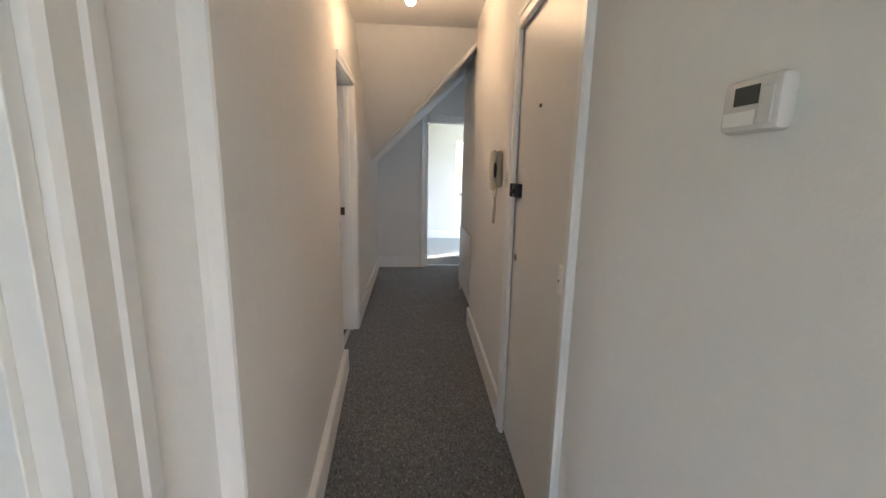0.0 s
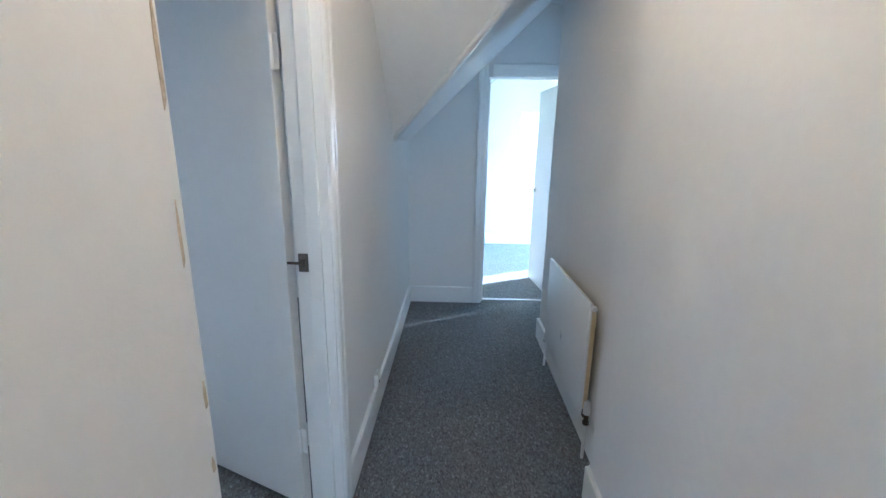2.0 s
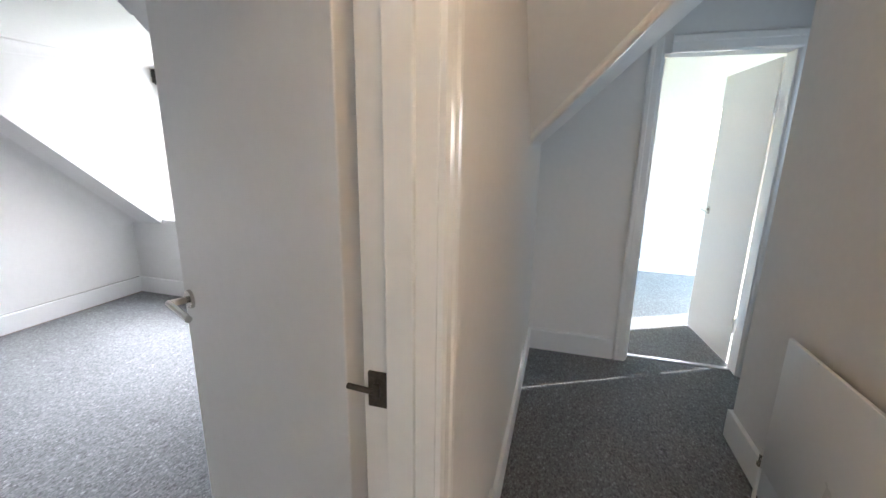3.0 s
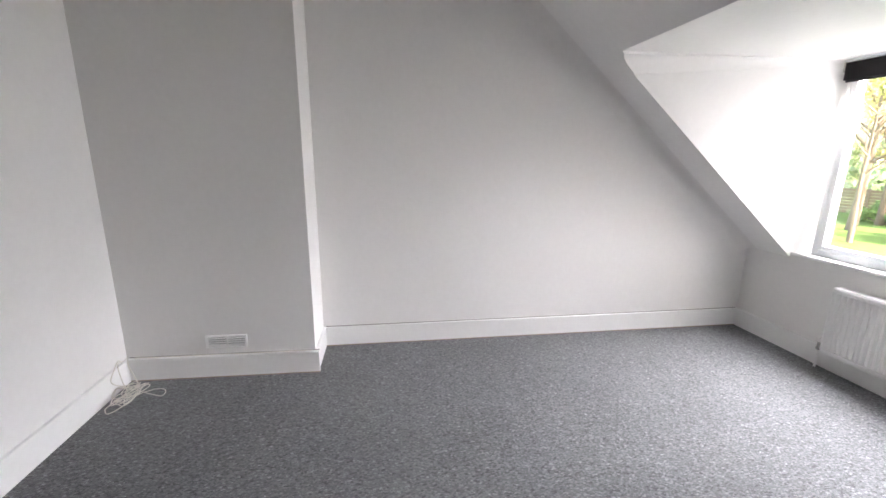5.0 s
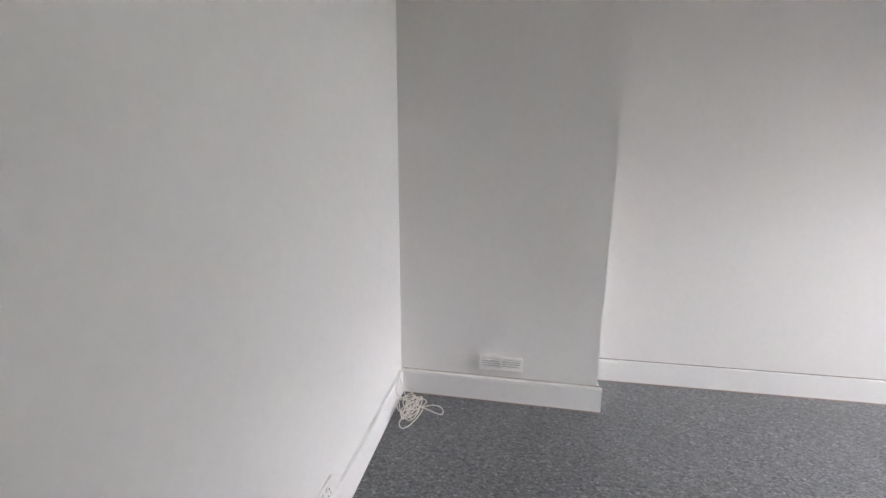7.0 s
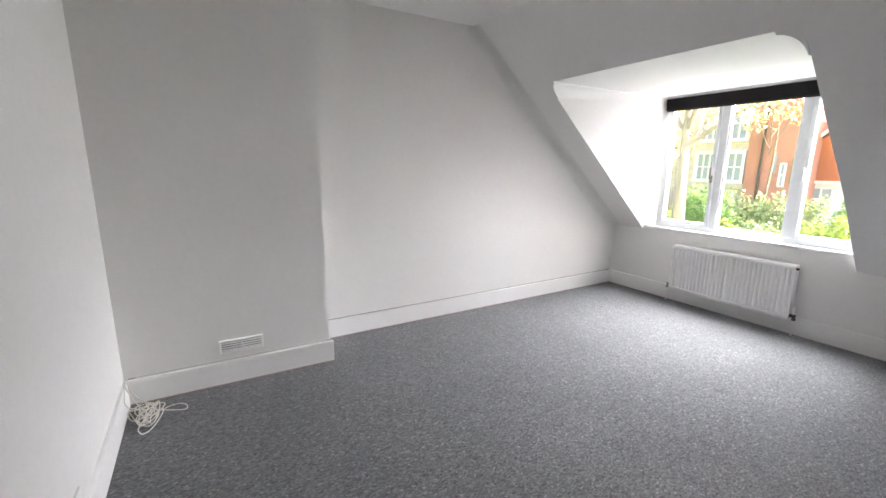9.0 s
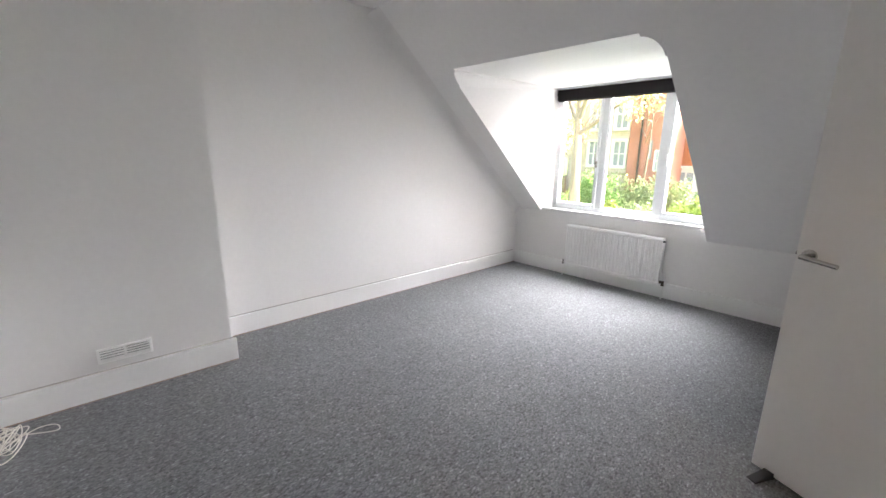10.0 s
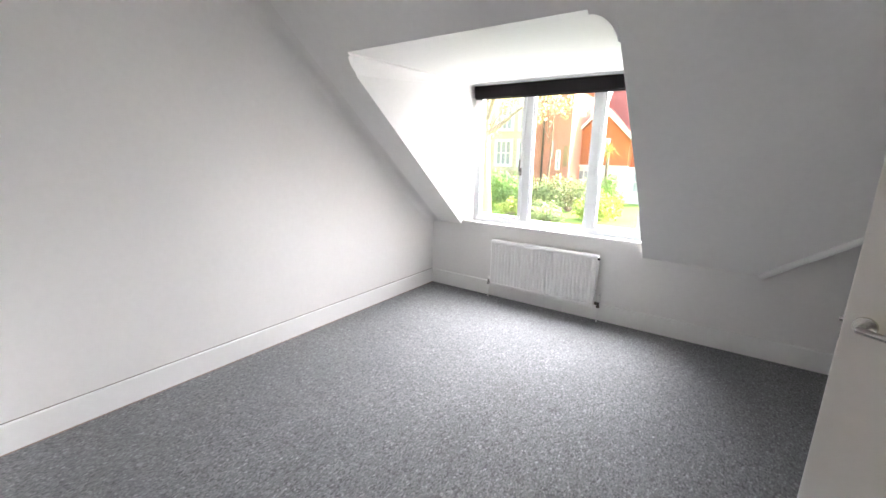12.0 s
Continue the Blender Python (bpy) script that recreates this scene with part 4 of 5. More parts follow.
tube("cord", [coil, [(0.944, 2.986, 1.205), (0.939, 2.986, 1.215), (0.934, 2.985, 1.232), (0.932, 2.985, 1.25)]], 0.0021, CORD, phone, label="beige coiled cord")

switch = thing("light_switch", pose(0.985, 2.83, 1.31), label="white plastic rocker light switch on the hall wall", category="light switch")
plate = part("plate", boxes((0.976, 0.985, 2.767, 2.855, 1.266, 1.354), bevel=0.004), GREYPLASTIC, switch, smooth=True)
part("rocker", boxes((0.9738, 0.977, 2.80, 2.822, 1.294, 1.327), bevel=0.001), GREYPLASTIC, switch, smooth=True)
for y in (2.78, 2.842):
    part("screw", rod(bmesh.new(), (0.977, y, 1.31), (0.9748, y, 1.31), 0.0035, sides=10), DARKMETAL, plate)

shrink = Matrix.Translation((0.428, 2.254, 1.39)) @ Matrix.Scale(0.937, 4) @ Matrix.Translation((-0.428, -2.254, -1.39))
phone.matrix_basis = Matrix.Translation((0, 0.008, 0)) @ phone.matrix_basis @ Matrix.Diagonal((0.88, 1.0, 1.0, 1.0))
for ob in (phone, switch):
    ob.matrix_basis = shrink @ ob.matrix_basis

therm = thing("room_thermostat", pose(0.927, 1.22, 1.45), label="aged white plastic thermostat with a small grey display", category="thermostat")
tbody = part("case", boxes((0.898, 0.927, 1.168, 1.266, 1.415, 1.486), bevel=0.01), GREYPLASTIC, therm, smooth=True)
part("display", boxes((0.8965, 0.899, 1.20, 1.24, 1.450, 1.474)), SCREEN, tbody, "grey liquid crystal display")
part("flap", boxes((0.896, 0.899, 1.203, 1.256, 1.424, 1.443), bevel=0.001), PLASTIC, tbody)
part("dial", boxes((0.895, 0.899, 1.176, 1.196, 1.425, 1.47), bevel=0.0015), GREYPLASTIC, tbody)

lamp = thing("pendant_lamp", pose(0.45, 3.45, CEIL), label="bare lit bulb in a short ceiling lampholder", category="ceiling lamp")
part("ceiling_rose", rod(bmesh.new(), (0.45, 3.45, CEIL), (0.45, 3.45, CEIL - 0.03), 0.045, 0.03, 28), PLASTIC, lamp, smooth=True)
part("lampholder", rod(rod(bmesh.new(), (0.45, 3.45, CEIL - 0.03), (0.45, 3.45, CEIL - 0.075), 0.02, 0.022, 20), (0.45, 3.45, CEIL - 0.075), (0.45, 3.45, CEIL - 0.085), 0.026, sides=20), PLASTIC, lamp, smooth=True)
bm = bmesh.new()
bmesh.ops.create_uvsphere(bm, u_segments=20, v_segments=14, radius=0.03, matrix=pose(0.45, 3.45, CEIL - 0.145))
for v in bm.verts:
    if v.co.z > CEIL - 0.145:
        s = (v.co.z - (CEIL - 0.145)) / 0.03
        v.co.z = CEIL - 0.145 + s * 0.06
        v.co.x, v.co.y = 0.45 + (v.co.x - 0.45) * (1 - 0.0 * s) + 0.013 * s * (1 if v.co.x > 0.45 else -1) * (s > 0.9), v.co.y
bulb = part("bulb", bm, FILAMENT, lamp, "glowing warm bulb", smooth=True)

low = thing("telephone_socket", pose(0, 4.74, 0.15), label="small white telephone socket low on the hall wall", category="socket")
part("plate", boxes((0.0, 0.022, 4.70, 4.768, 0.155, 0.225), bevel=0.005), PLASTIC, low, smooth=True)
part("port", boxes((0.0215, 0.0235, 4.725, 4.743, 0.165, 0.178)), SCREEN, low)

# ---- small fittings in the bedroom ----
vent = thing("wall_vent", pose(-3.424, 2.37, 0.21), label="white louvred vent low on the chimney breast", category="air vent")
VY0, VY1, VZ0, VZ1 = 2.236, 2.490, 0.202, 0.286
part("frame", boxes((-3.424, -3.404, VY0, VY0 + 0.014, VZ0, VZ1), (-3.424, -3.404, VY1 - 0.014, VY1, VZ0, VZ1), (-3.424, -3.404, VY0 + 0.014, VY1 - 0.014, VZ0, VZ0 + 0.012),
     (-3.424, -3.404, VY0 + 0.014, VY1 - 0.014, VZ1 - 0.012, VZ1), (-3.424, -3.409, 2.357, 2.369, VZ0 + 0.012, VZ1 - 0.012), bevel=0.003), VENTWHITE, vent)
# black sheet paints the shade seen between the slats
part("backing", boxes((-3.4235, -3.4215, VY0 + 0.01, VY1 - 0.01, VZ0 + 0.008, VZ1 - 0.008)), RUBBER_AND_SHADE, vent, "black sheet standing in for the shade behind the louvres")
for y0, y1 in ((VY0 + 0.014, 2.357), (2.369, VY1 - 0.014)):
    for k in range(4):
        z = VZ0 + 0.017 + k * 0.0145
        bm = bmesh.new()
        prism(bm, [(-3.4125, z + 0.001), (-3.4025, z), (-3.4018, z + 0.0008), (-3.4018, z + 0.0068), (-3.4025, z + 0.0076), (-3.4125, z + 0.0076)], "y", y0, y1)
        part("slat", bm, VENTWHITE, vent)
vent.matrix_basis = vent.matrix_basis @ Matrix.Rotation(radians(-1.175), 4, "Z")

sock = thing("double_socket", pose(-2.33, 1.745, 0.2), label="white double power socket above the skirting board", category="socket")
splate = part("plate", boxes((-2.405, -2.259, 1.745, 1.755, 0.157, 0.243), bevel=0.004), PLASTIC, sock, smooth=True)
for cx in (-2.368, -2.296):
    for dx, dz, w, h in ((0, 0.016, 0.004, 0.009), (-0.011, -0.006, 0.0075, 0.0035), (0.011, -0.006, 0.0075, 0.0035)):
        part("pin_hole", boxes((cx + dx - w / 2, cx + dx + w / 2, 1.7545, 1.7556, 0.193 + dz - h / 2, 0.193 + dz + h / 2)), SCREEN, splate)
for cx in (-2.346, -2.318):
    part("switch", boxes((cx - 0.005, cx + 0.005, 1.755, 1.759, 0.215, 0.235), bevel=0.001), PLASTIC, splate)

# coiled cable left in the corner
rng = random.Random(11)
loops = []
for k in range(8):
    cx, cy = -3.2 + rng.uniform(-0.09, 0.09), 1.86 + rng.uniform(-0.03, 0.03)
    a0, rx, ry, tilt = rng.uniform(0, 6.28), rng.uniform(0.06, 0.12), rng.uniform(0.025, 0.06), rng.uniform(-0.6, 0.5)
    pts = []
    for j in range(11):
        a = a0 + j * 0.62
        px, py = rx * math.cos(a), ry * math.sin(a)
        x = min(max(cx + px * math.cos(tilt) - py * math.sin(tilt), -3.395), -3.0)
        y = max(cy + px * math.sin(tilt) + py * math.cos(tilt), 1.775)
        pts.append((x, y, 0.005 + 0.004 * k + 0.02 * (0.5 + 0.5 * math.sin(a * 1.7 + k))))
    loops.append(pts)
loops.append([(-3.3, 1.86, 0.03), (-3.38, 1.80, 0.06), (-3.395, 1.772, 0.11), (-3.40, 1.768, 0.165), (-3.36, 1.775, 0.17), (-3.30, 1.771, 0.163)])
loops.append([(-3.22, 1.86, 0.02), (-3.26, 1.92, 0.006), (-3.29, 1.97, 0.005), (-3.28, 2.02, 0.005), (-3.24, 2.045, 0.005), (-3.21, 2.02, 0.005)])
loops.append([(-3.28, 1.82, 0.03), (-3.22, 1.775, 0.10), (-3.26, 1.769, 0.15), (-3.32, 1.766, 0.19), (-3.36, 1.76, 0.155)])
tube("loose_cable", [[p for l in loops for p in l]], 0.0027, CABLE, label="tangled white cable coiled on the carpet in the corner", category="cable")
tube("wall_cable", [[(-3.424, 1.80, 0.155), (-3.420, 2.0, 0.153), (-3.415, 2.25, 0.155), (-3.410, 2.5, 0.153), (-3.405, 2.75, 0.155), (-3.402, 2.9, 0.154)]], 0.0028, CABLE, label="thin white cable lying along the skirting board top", category="cable")


# ---- outside: the building's own shell ----
structure("ground", boxes((-260, 260, -260, 300, GROUND - 0.3, GROUND)), GRASS, "mown green lawn round the building", "lawn")
structure("lower_storey", boxes((-3.95, 3.4, -3.3, 6.60, GROUND, -0.12), (-0.9, 3.4, 6.60, 13.0, GROUND, -0.12)), EARTH, "rendered lower storey of the building", "building")
shell = bmesh.new()
ridge_x = 3.4
prism(shell, [(LOW_B - 0.15, slope_b(LOW_B - 0.15) + 0.18), (ridge_x, slope_b(ridge_x) + 0.18), (ridge_x, slope_b(ridge_x) + 0.32), (LOW_B - 0.15, slope_b(LOW_B - 0.15) + 0.32)], "y", 6.62, 13.0)
structure("wing_roof", shell, ROOFTILE, "red tiled roof of the neighbouring wing", "roof")
structure("wing_outer_wall", boxes((3.41, 3.55, 6.4, 7.3, GROUND, 4.8), (3.41, 3.55, 7.3, 8.7, GROUND, 0.8), (3.41, 3.55, 7.3, 8.7, 2.1, 4.8), (3.41, 3.55, 8.7, 13.0, GROUND, 4.8),
          (LOW_B, 3.4, 12.88, 13.0, -0.12, 0.7)), EARTH, "rendered outer wall of the neighbouring wing", "wall")


def leaf_mesh(name, clumps, count, size, material, seed, droop=0.0):
    """Many small leaves scattered through uneven clumps (x, y, z, rx, ry, rz)."""
    gen = np.random.default_rng(seed)
    weight = np.array([c[3] * c[4] * c[5] for c in clumps]) ** 0.8
    pick = gen.choice(len(clumps), count, p=weight / weight.sum())
    c = np.array(clumps)[pick]
    d = gen.normal(size=(count, 3))
    d /= np.linalg.norm(d, axis=1)[:, None]
    rad_ = gen.uniform(0.25, 1.0, count) ** 0.6 * gen.uniform(0.8, 1.15, count)
    p = c[:, :3] + d * c[:, 3:] * rad_[:, None]
    u = gen.normal(size=(count, 3))
    u[:, 2] -= droop
    u /= np.linalg.norm(u, axis=1)[:, None]
    w = np.cross(u, gen.normal(size=(count, 3)))
    w /= np.linalg.norm(w, axis=1)[:, None]
    s = size * gen.uniform(0.6, 1.4, count)[:, None]
    quad = np.stack([p - u * s, p + w * s * 0.45, p + u * s, p - w * s * 0.45], axis=1).reshape(-1, 3)
    faces = np.arange(count * 4).reshape(-1, 4)
    data = bpy.data.meshes.new(name)
    data.from_pydata(quad.tolist(), [], faces.tolist())
    data.materials.append(material)
    return data


def limb(bm, p, q, r0, r1, rng, bends=4, sway=0.035, sides=10):
    """One continuous tapering limb with a slow bend."""
    p, q = Vector(p), Vector(q)
    along = (q - p).normalized()
    u = along.orthogonal().normalized()
    v = along.cross(u)
    d0, d1 = rng.uniform(-1, 1), rng.uniform(-1, 1)
    steps, rings = bends * 2, []
    for k in range(steps + 1):
        t = k / steps
        c = p.lerp(q, t) + (u * d0 * math.sin(math.pi * t) + v * d1 * math.sin(math.tau * t) * 0.5) * (q - p).length * sway * 2
        r = r0 + (r1 - r0) * t ** 0.8
        rings.append([bm.verts.new(c + (u * math.cos(math.tau * a / sides) + v * math.sin(math.tau * a / sides)) * r * (1 + 0.06 * math.sin(3 * a + k))) for a in range(sides)])
    for a, b in zip(rings, rings[1:]):
        for k in range(sides):
            bm.faces.new((a[k], a[(k + 1) % sides], b[(k + 1) % sides], b[k]))
    bm.faces.new(rings[0][::-1])
    bm.faces.new(rings[-1])


def tree(x, y, height, spread, leaf, seed, leaves=1500, size=0.16, trunk=0.3, label="tree", clear=0.35):
    rng = random.Random(seed)
    root = thing("tree", pose(x, y, GROUND), label=label, category="tree", group="trees outside")
    bm = bmesh.new()
    top = GROUND + height
    limb(bm, (x, y, GROUND - 0.1), (x + rng.uniform(-0.3, 0.3), y, GROUND + height * 0.72), trunk, trunk * 0.35, rng, 6, 0.01)
    clumps = []
    for k in range(9):
        a = k * 2.4 + rng.uniform(-0.4, 0.4)
        z0 = GROUND + height * (clear + 0.04 * k)
        tip = (x + math.cos(a) * spread * rng.uniform(0.55, 0.95), y + math.sin(a) * spread * rng.uniform(0.55, 0.95), min(z0 + height * rng.uniform(0.16, 0.34), top))
        limb(bm, (x, y, z0), tip, trunk * 0.38, trunk * 0.08, rng, 4)
        clumps.append((tip[0], tip[1], tip[2], spread * rng.uniform(0.28, 0.42), spread * rng.uniform(0.28, 0.42), height * rng.uniform(0.07, 0.13)))
        for _ in range(2):
            tip2 = (tip[0] + rng.uniform(-0.4, 0.4) * spread, tip[1] + rng.uniform(-0.4, 0.4) * spread, tip[2] + rng.uniform(-0.1, 0.16) * height)
            limb(bm, tip, tip2, trunk * 0.08, trunk * 0.02, rng, 2, 0.08, 6)
            clumps.append((*tip2, spread * rng.uniform(0.14, 0.26), spread * rng.uniform(0.14, 0.26), height * rng.uniform(0.03, 0.08)))
    part("trunk", bm, BARK, root, smooth=True)
    ob = new("crown", leaf_mesh("crown", clumps, leaves, size, leaf, seed, 0.6))
    ob.parent, ob.matrix_parent_inverse = root, root.matrix_basis.inverted()
    return root


def shrub(x, y, wide, deep, high, leaf, seed, label, leaves=900, size=0.085):
    rng = random.Random(seed)
    clumps = []
    for _ in range(9):
        cx, cy = x + rng.uniform(-0.7, 0.7) * wide, y + rng.uniform(-0.7, 0.7) * deep
        h = high * rng.uniform(0.45, 0.9)
        clumps.append((cx, cy, GROUND + h * 0.55, wide * rng.uniform(0.25, 0.45), deep * rng.uniform(0.25, 0.45), h * 0.5))
    root = thing("shrub", pose(x, y, GROUND), label=label, category="shrub", group="garden shrubs")
    bm = bmesh.new()
    for c in clumps:
        limb(bm, (x, y, GROUND - 0.05), (c[0], c[1], c[2]), 0.05, 0.015, rng, 3)
    part("stems", bm, BARK, root)
    ob = new("foliage", leaf_mesh("foliage", clumps, int(leaves * 2.4), size, leaf, seed))
    ob.parent, ob.matrix_parent_inverse = root, root.matrix_basis.inverted()
    return root


tree(-11.3, 21.0, 9.0, 3.0, LEAFGOLD, 3, 3800, 0.075, 0.34, "broad tree with a pale trunk and golden spring leaves", 0.5)
tree(-18.5, 27.0, 9.5, 3.6, LEAFGOLD, 5, 3600, 0.085, 0.24, "tree with thin golden foliage on the lawn")
tree(-14.9, 27.5, 9.0, 2.0, LEAFGOLD, 8, 1900, 0.085, 0.14, "slender tree with sparse golden leaves before the houses", 0.42)
tree(-21.5, 24.5, 10.0, 3.8, LEAFYELLOW, 13, 3800, 0.09, 0.26, "tall tree with yellow green leaves beyond the lawn")
tree(-27.5, 31.0, 11.0, 4.4, LEAFGOLD, 17, 3600, 0.12, 0.3, "large tree with golden leaves by the fence")
tree(-23.0, 37.0, 11.0, 4.2, LEAFPALE, 19, 2200, 0.2, 0.28, "large pale green tree behind the fence")
tree(-12.0, 30.5, 8.5, 1.6, LEAFGOLD, 23, 900, 0.11, 0.1, "slender tree with a few hanging golden leaves", 0.5)
tree(-33.0, 40.0, 12.0, 5.0, LEAFPALE, 29, 2200, 0.22, 0.3, "large pale green tree behind the fence")

tree(-19.8, 30.5, 9.5, 3.4, LEAFGOLD, 61, 2600, 0.11, 0.2, "tree with pale golden foliage by the fence", 0.25)
tree(-24.5, 28.0, 10.0, 3.8, LEAFGOLD, 63, 3000, 0.12, 0.24, "tall tree with pale golden foliage on the lawn", 0.3)
tree(-15.8, 23.5, 8.5, 2.4, LEAFGOLD, 65, 2400, 0.08, 0.12, "slender tree with pale golden foliage on the lawn", 0.35)
tree(-30.0, 26.0, 10.5, 4.0, LEAFGOLD, 67, 2600, 0.14, 0.26, "tall tree with pale golden foliage on the lawn", 0.25)
shrub(-13.2, 27.5, 1.6, 1.1, 3.1, LEAFGREEN, 31, "rounded bright green garden shrub", 1500)
shrub(-11.2, 28.0, 1.5, 1.0, 2.7, LEAFPALE, 33, "loose pale flowering garden shrub", 1300)
shrub(-9.6, 28.6, 1.3, 1.0, 2.8, LEAFPALE, 35, "dark green garden shrub before the house", 1200)
shrub(-7.0, 26.0, 1.5, 1.0, 1.9, LEAFYELLOW, 37, "low yellow green garden shrub", 1400)
shrub(-15.6, 28.0, 1.2, 0.9, 1.5, LEAFYELLOW, 39, "low yellow green garden shrub", 1000)
shrub(-10.2, 26.0, 1.0, 0.8, 1.1, LEAFPALE, 41, "loose pale flowering garden shrub", 900)
shrub(-8.2, 31.5, 0.9, 0.8, 2.6, LEAFGREEN, 43, "dark green garden shrub before the house", 900)
shrub(-12.0, 25.0, 1.2, 0.8, 1.2, LEAFYELLOW, 51, "low yellow green garden shrub", 1100)
shrub(-9.2, 24.2, 1.2, 0.8, 1.1, LEAFPALE, 53, "loose pale flowering garden shrub", 1100)
shrub(-14.4, 25.6, 1.2, 0.8, 1.3, LEAFGREEN, 55, "rounded bright green garden shrub", 1100)
shrub(-20.0, 31.0, 1.6, 1.0, 1.6, LEAFGREEN, 45, "dark green garden shrub by the fence", 1200)
shrub(-16.6, 22.0, 1.0, 0.8, 1.2, LEAFGREEN, 47, "dark green garden shrub on the lawn", 900)

# palm with a rosette of long leaves
palm = thing("cabbage_palm", pose(-8.6, 33.0, GROUND), label="cabbage palm with a tuft of long yellow green leaves", category="palm")
part("trunk", rod(bmesh.new(), (-8.6, 33.0, GROUND - 0.1), (-8.6, 33.0, 1.5), 0.13, 0.09, 10), BARK, palm, smooth=True)
bm = bmesh.new()
rng = random.Random(6)
for k in range(60):
    a, e = rng.uniform(0, math.tau), rng.uniform(-0.5, 1.3)
    d = Vector((math.cos(a) * math.cos(e), math.sin(a) * math.cos(e), math.sin(e)))
    s = d.cross(Vector((0, 0, 1))).normalized() * 0.035
    b = Vector((-8.6, 33.0, 1.5))
    p1, p2, p3 = b, b + d * 0.55, b + d * 1.0 + Vector((0, 0, -0.28))
    v = [bm.verts.new(q) for q in (p1 - s * 0.5, p1 + s * 0.5, p2 - s, p2 + s, p3)]
    bm.faces.new((v[0], v[1], v[3], v[2]))
    bm.faces.new((v[2], v[3], v[4]))
part("leaves", bm, LEAFYELLOW, palm)

# timber fence at the far side of the lawn
fence = thing("fence", pose(-25, 33.5, GROUND), label="weathered timber fence along the far side of the lawn", category="fence")
for k in range(9):
    x = -33.0 + 1.7 * k
    part("post", boxes((x - 0.06, x + 0.06, 33.45, 33.57, GROUND - 0.1, GROUND + 1.75)), TIMBER, fence)
    if k < 8:
        for j in range(8):
            part("board", boxes((x + 0.06, x + 1.64, 33.49, 33.52, GROUND + 0.1 + 0.2 * j, GROUND + 0.27 + 0.2 * j)), TIMBER, fence)


def sash_window(parent, x0, x1, z0, z1, y, bars=1, lights=1, surround=None):
    """A window of a far house: frame, panes and, where given, a pale stone surround."""
    if surround:
        part("surround", boxes((x0 - 0.18, x0, y - 0.1, y + 0.1, z0 - 0.18, z1 + 0.2), (x1, x1 + 0.18, y - 0.1, y + 0.1, z0 - 0.18, z1 + 0.2), (x0, x1, y - 0.1, y + 0.1, z1, z1 + 0.2), (x0, x1, y - 0.16, y + 0.1, z0 - 0.18, z0)), surround, parent)
    bm = bmesh.new()
    for a in range(lights + 1):
        x = x0 + (x1 - x0) * a / lights
        box(bm, x - 0.05, x + 0.05, y - 0.05, y + 0.03, z0, z1)
    for a in range(bars + 2):
        z = z0 + (z1 - z0) * a / (bars + 1)
        box(bm, x0, x1, y - 0.045, y + 0.02, z - 0.04, z + 0.04)
    w = part("window", bm, WHITERENDER, parent, "white painted window frame")
    for a in range(lights):
        part("pane", boxes((x0 + (x1 - x0) * a / lights + 0.05, x0 + (x1 - x0) * (a + 1) / lights - 0.05, y - 0.01, y + 0.01, z0, z1)), PANESKY, w)


# pale stone house with tall white windows
stone = thing("house", pose(-19.0, 36.0, GROUND), label="pale stone house with tall white mullioned windows", category="house")
part("wall", boxes((-19.6, -14.3, 34.0, 42.0, GROUND, 8.2)), STONE, stone)
part("bay", boxes((-18.15, -14.31, 33.55, 34.0, -0.1, 6.2), bevel=0.03), STONE, stone, "pale stone bay")
bm = prism(bmesh.new(), [(33.6, 8.1), (42.4, 8.1), (38.0, 11.6)], "x", -20.0, -14.0)
part("roof", bm, ROOFTILE, stone)
for z0, z1 in ((0.45, 2.25), (3.2, 5.2)):
    sash_window(stone, -17.5, -16.25, z0, z1, 33.52, 1, 3, WHITERENDER)
    sash_window(stone, -15.5, -14.6, z0, z1, 33.52, 1, 2, WHITERENDER)
bm = bmesh.new()
arch = [(-17.45, GROUND), (-16.55, GROUND)] + [(-17.0 + 0.45 * math.cos(a), -0.75 + 0.45 * math.sin(a)) for a in [math.pi * k / 10 for k in range(11)]]
prism(bm, arch, "y", 33.9, 34.02)
part("door", bm, PANESKY, stone, "dark arched doorway")
bm = bmesh.new()
for k in range(10):
    a0, a1 = math.pi * k / 10, math.pi * (k + 1) / 10
    q = [(-17.0 + r * math.cos(a), -0.75 + r * math.sin(a)) for r, a in ((0.46, a0), (0.68, a0), (0.68, a1), (0.46, a1))]
    prism(bm, q, "y", 33.82, 34.0)
part("arch", bm, WHITERENDER, stone)

# tall red brick house
red = thing("house", pose(-12.9, 36.0, GROUND), label="tall red brick house with a drainpipe and narrow windows", category="house")
part("wall", prism(bmesh.new(), [(-14.29, GROUND), (-11.4, GROUND), (-11.4, 6.2), (-12.8, 8.4), (-14.29, 6.2)], "y", 33.3, 41.0), BRICKRED, red)
part("roof", prism(bmesh.new(), [(-14.6, 5.9), (-12.8, 8.6), (-11.1, 5.9), (-11.1, 6.15), (-12.8, 8.9), (-14.6, 6.15)], "y", 33.0, 41.2), ROOFTILE, red)
part("drainpipe", rod(bmesh.new(), (-13.45, 33.22, GROUND), (-13.45, 33.22, 6.0), 0.07, sides=10), DARKMETAL, red, "dark drainpipe", smooth=True)
sash_window(red, -12.35, -12.1, 0.2, 1.6, 33.28, 1, 1)
part("slit_window", boxes((-12.78, -12.62, 33.26, 33.32, 1.0, 2.3)), PANESKY, red)
part("door", boxes((-11.82, -11.5, 33.22, 33.32, 0.45, 1.95)), TIMBER, red, "brown boarded door")

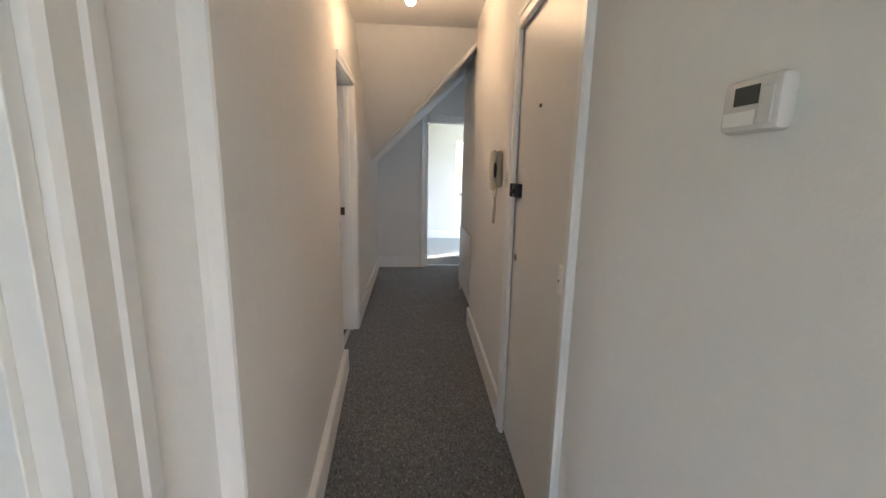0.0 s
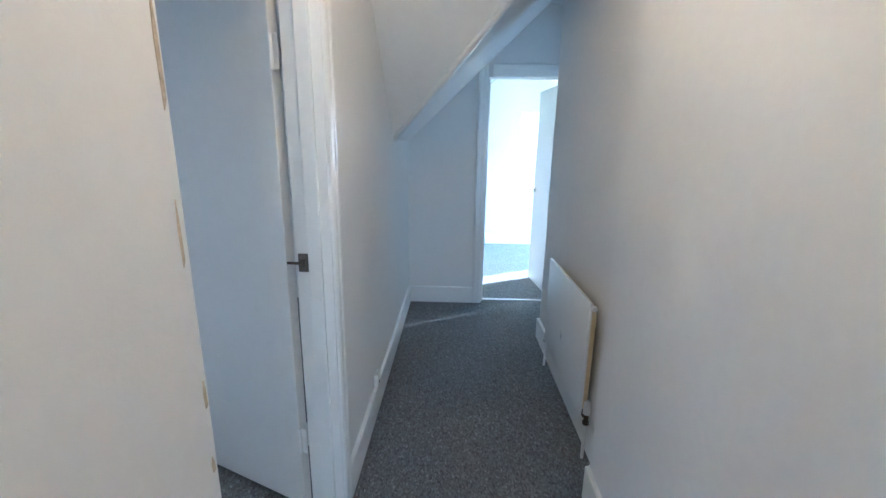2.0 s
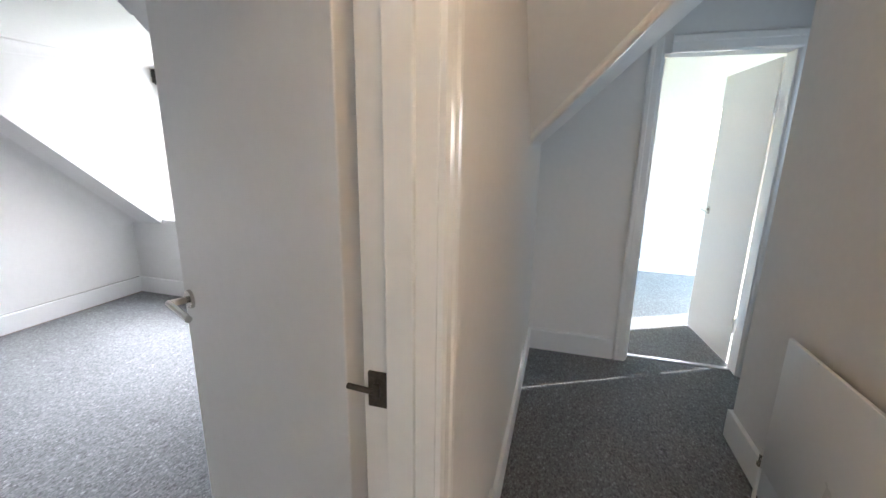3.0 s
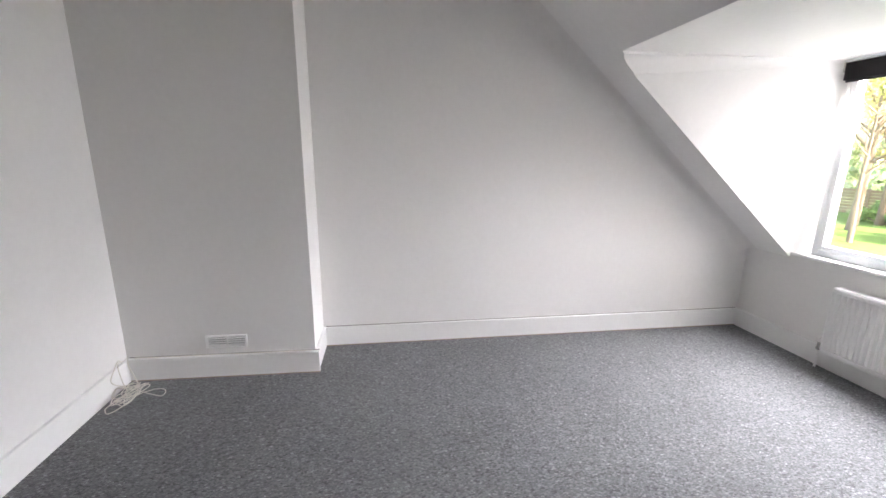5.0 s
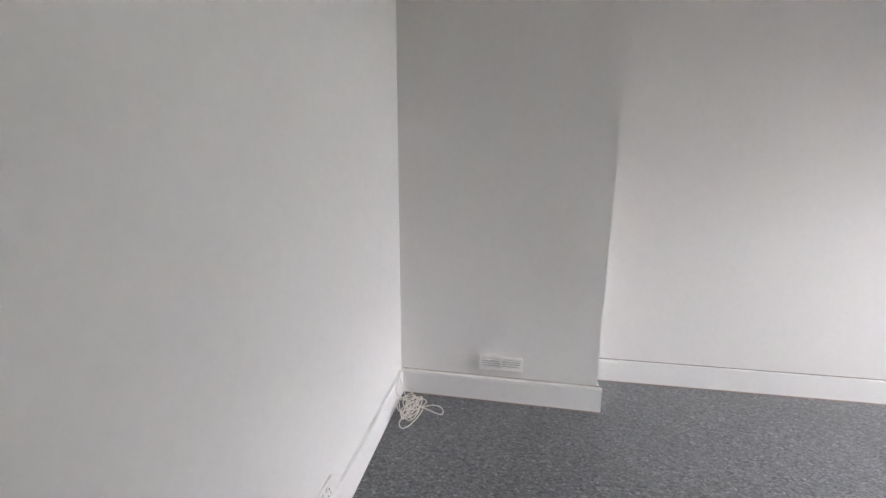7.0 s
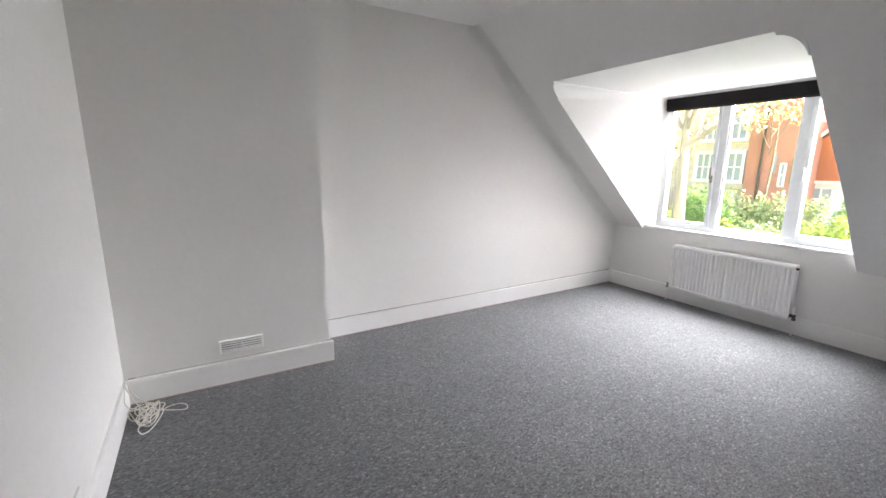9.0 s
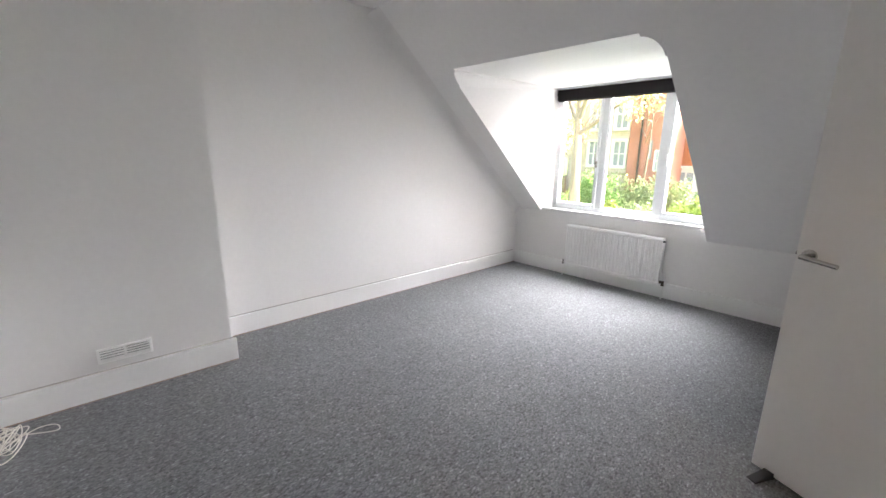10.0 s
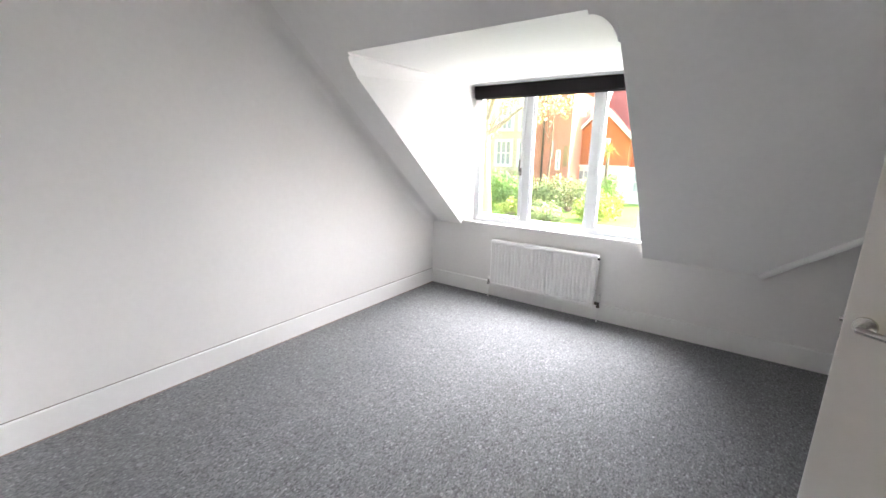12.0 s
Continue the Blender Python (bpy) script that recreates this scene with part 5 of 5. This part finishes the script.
# house with an orange tile-hung gable over a white ground floor
gable = thing("house", pose(-9.5, 38.0, GROUND), label="house with an orange tile-hung gable over white walls", category="house")
part("ground_floor", boxes((-12.0, -3.0, 36.05, 44.0, GROUND, 0.45)), WHITERENDER, gable, "white painted ground floor")
part("gable_wall", prism(bmesh.new(), [(-12.0, 0.45), (-7.9, 0.45), (-7.9, 2.5), (-9.95, 4.55), (-12.0, 2.5)], "y", 35.9, 44.0), BRICKORANGE, gable)
part("upper_wall", boxes((-7.9, -3.0, 37.2, 44.0, 0.45, 2.9)), BRICKORANGE, gable)
part("gable_roof", prism(bmesh.new(), [(-12.4, 2.2), (-9.95, 4.62), (-7.5, 2.2), (-7.5, 2.4), (-9.95, 4.86), (-12.4, 2.4)], "y", 35.6, 41.0), ROOFTILE, gable)
part("main_roof", prism(bmesh.new(), [(36.8, 2.8), (44.4, 2.8), (40.6, 6.9)], "x", -10.5, -2.7), ROOFTILE, gable)
for s in (-1, 1):
    bm = bmesh.new()
    prism(bm, [(-9.95, 4.60), (-9.95, 4.86), (-9.95 + s * 2.5, 2.38), (-9.95 + s * 2.5, 2.14)], "y", 35.5, 35.62)
    part("bargeboard", bm, WHITERENDER, gable, "white bargeboard")
part("band", boxes((-12.05, -7.85, 35.8, 36.05, 0.38, 0.55)), WHITERENDER, gable)
sash_window(gable, -10.2, -9.3, 1.6, 2.5, 35.88, 0, 2)
sash_window(gable, -11.6, -10.5, -1.3, 0.1, 36.03, 1, 2)
sash_window(gable, -7.4, -6.2, -1.3, 0.1, 36.03, 1, 2)
sash_window(gable, -6.8, -5.6, 1.2, 2.4, 37.18, 1, 2)
part("door", boxes((-9.3, -8.5, 35.98, 36.06, GROUND, -0.15)), PANESKY, gable, "dark glazed front door")
part("door_surround", boxes((-9.5, -9.3, 35.9, 36.06, GROUND, 0.05), (-8.5, -8.3, 35.9, 36.06, GROUND, 0.05), (-9.3, -8.5, 35.9, 36.06, -0.15, 0.05)), WHITERENDER, gable)
part("chimney", boxes((-5.2, -4.4, 40.2, 41.0, 5.8, 8.0)), BRICKRED, gable)

far = leaf_mesh("far_trees", [(x, 62 + 6 * math.sin(x), 2.0 + 2.2 * math.sin(x * 0.7), 4.0, 2.5, 5.0) for x in range(-75, -8, 4)], 6500, 0.55, LEAFPALE, 77)
tagged(new("far_trees", far), label="belt of pale green trees in the distance", category="trees", kind="stuff")
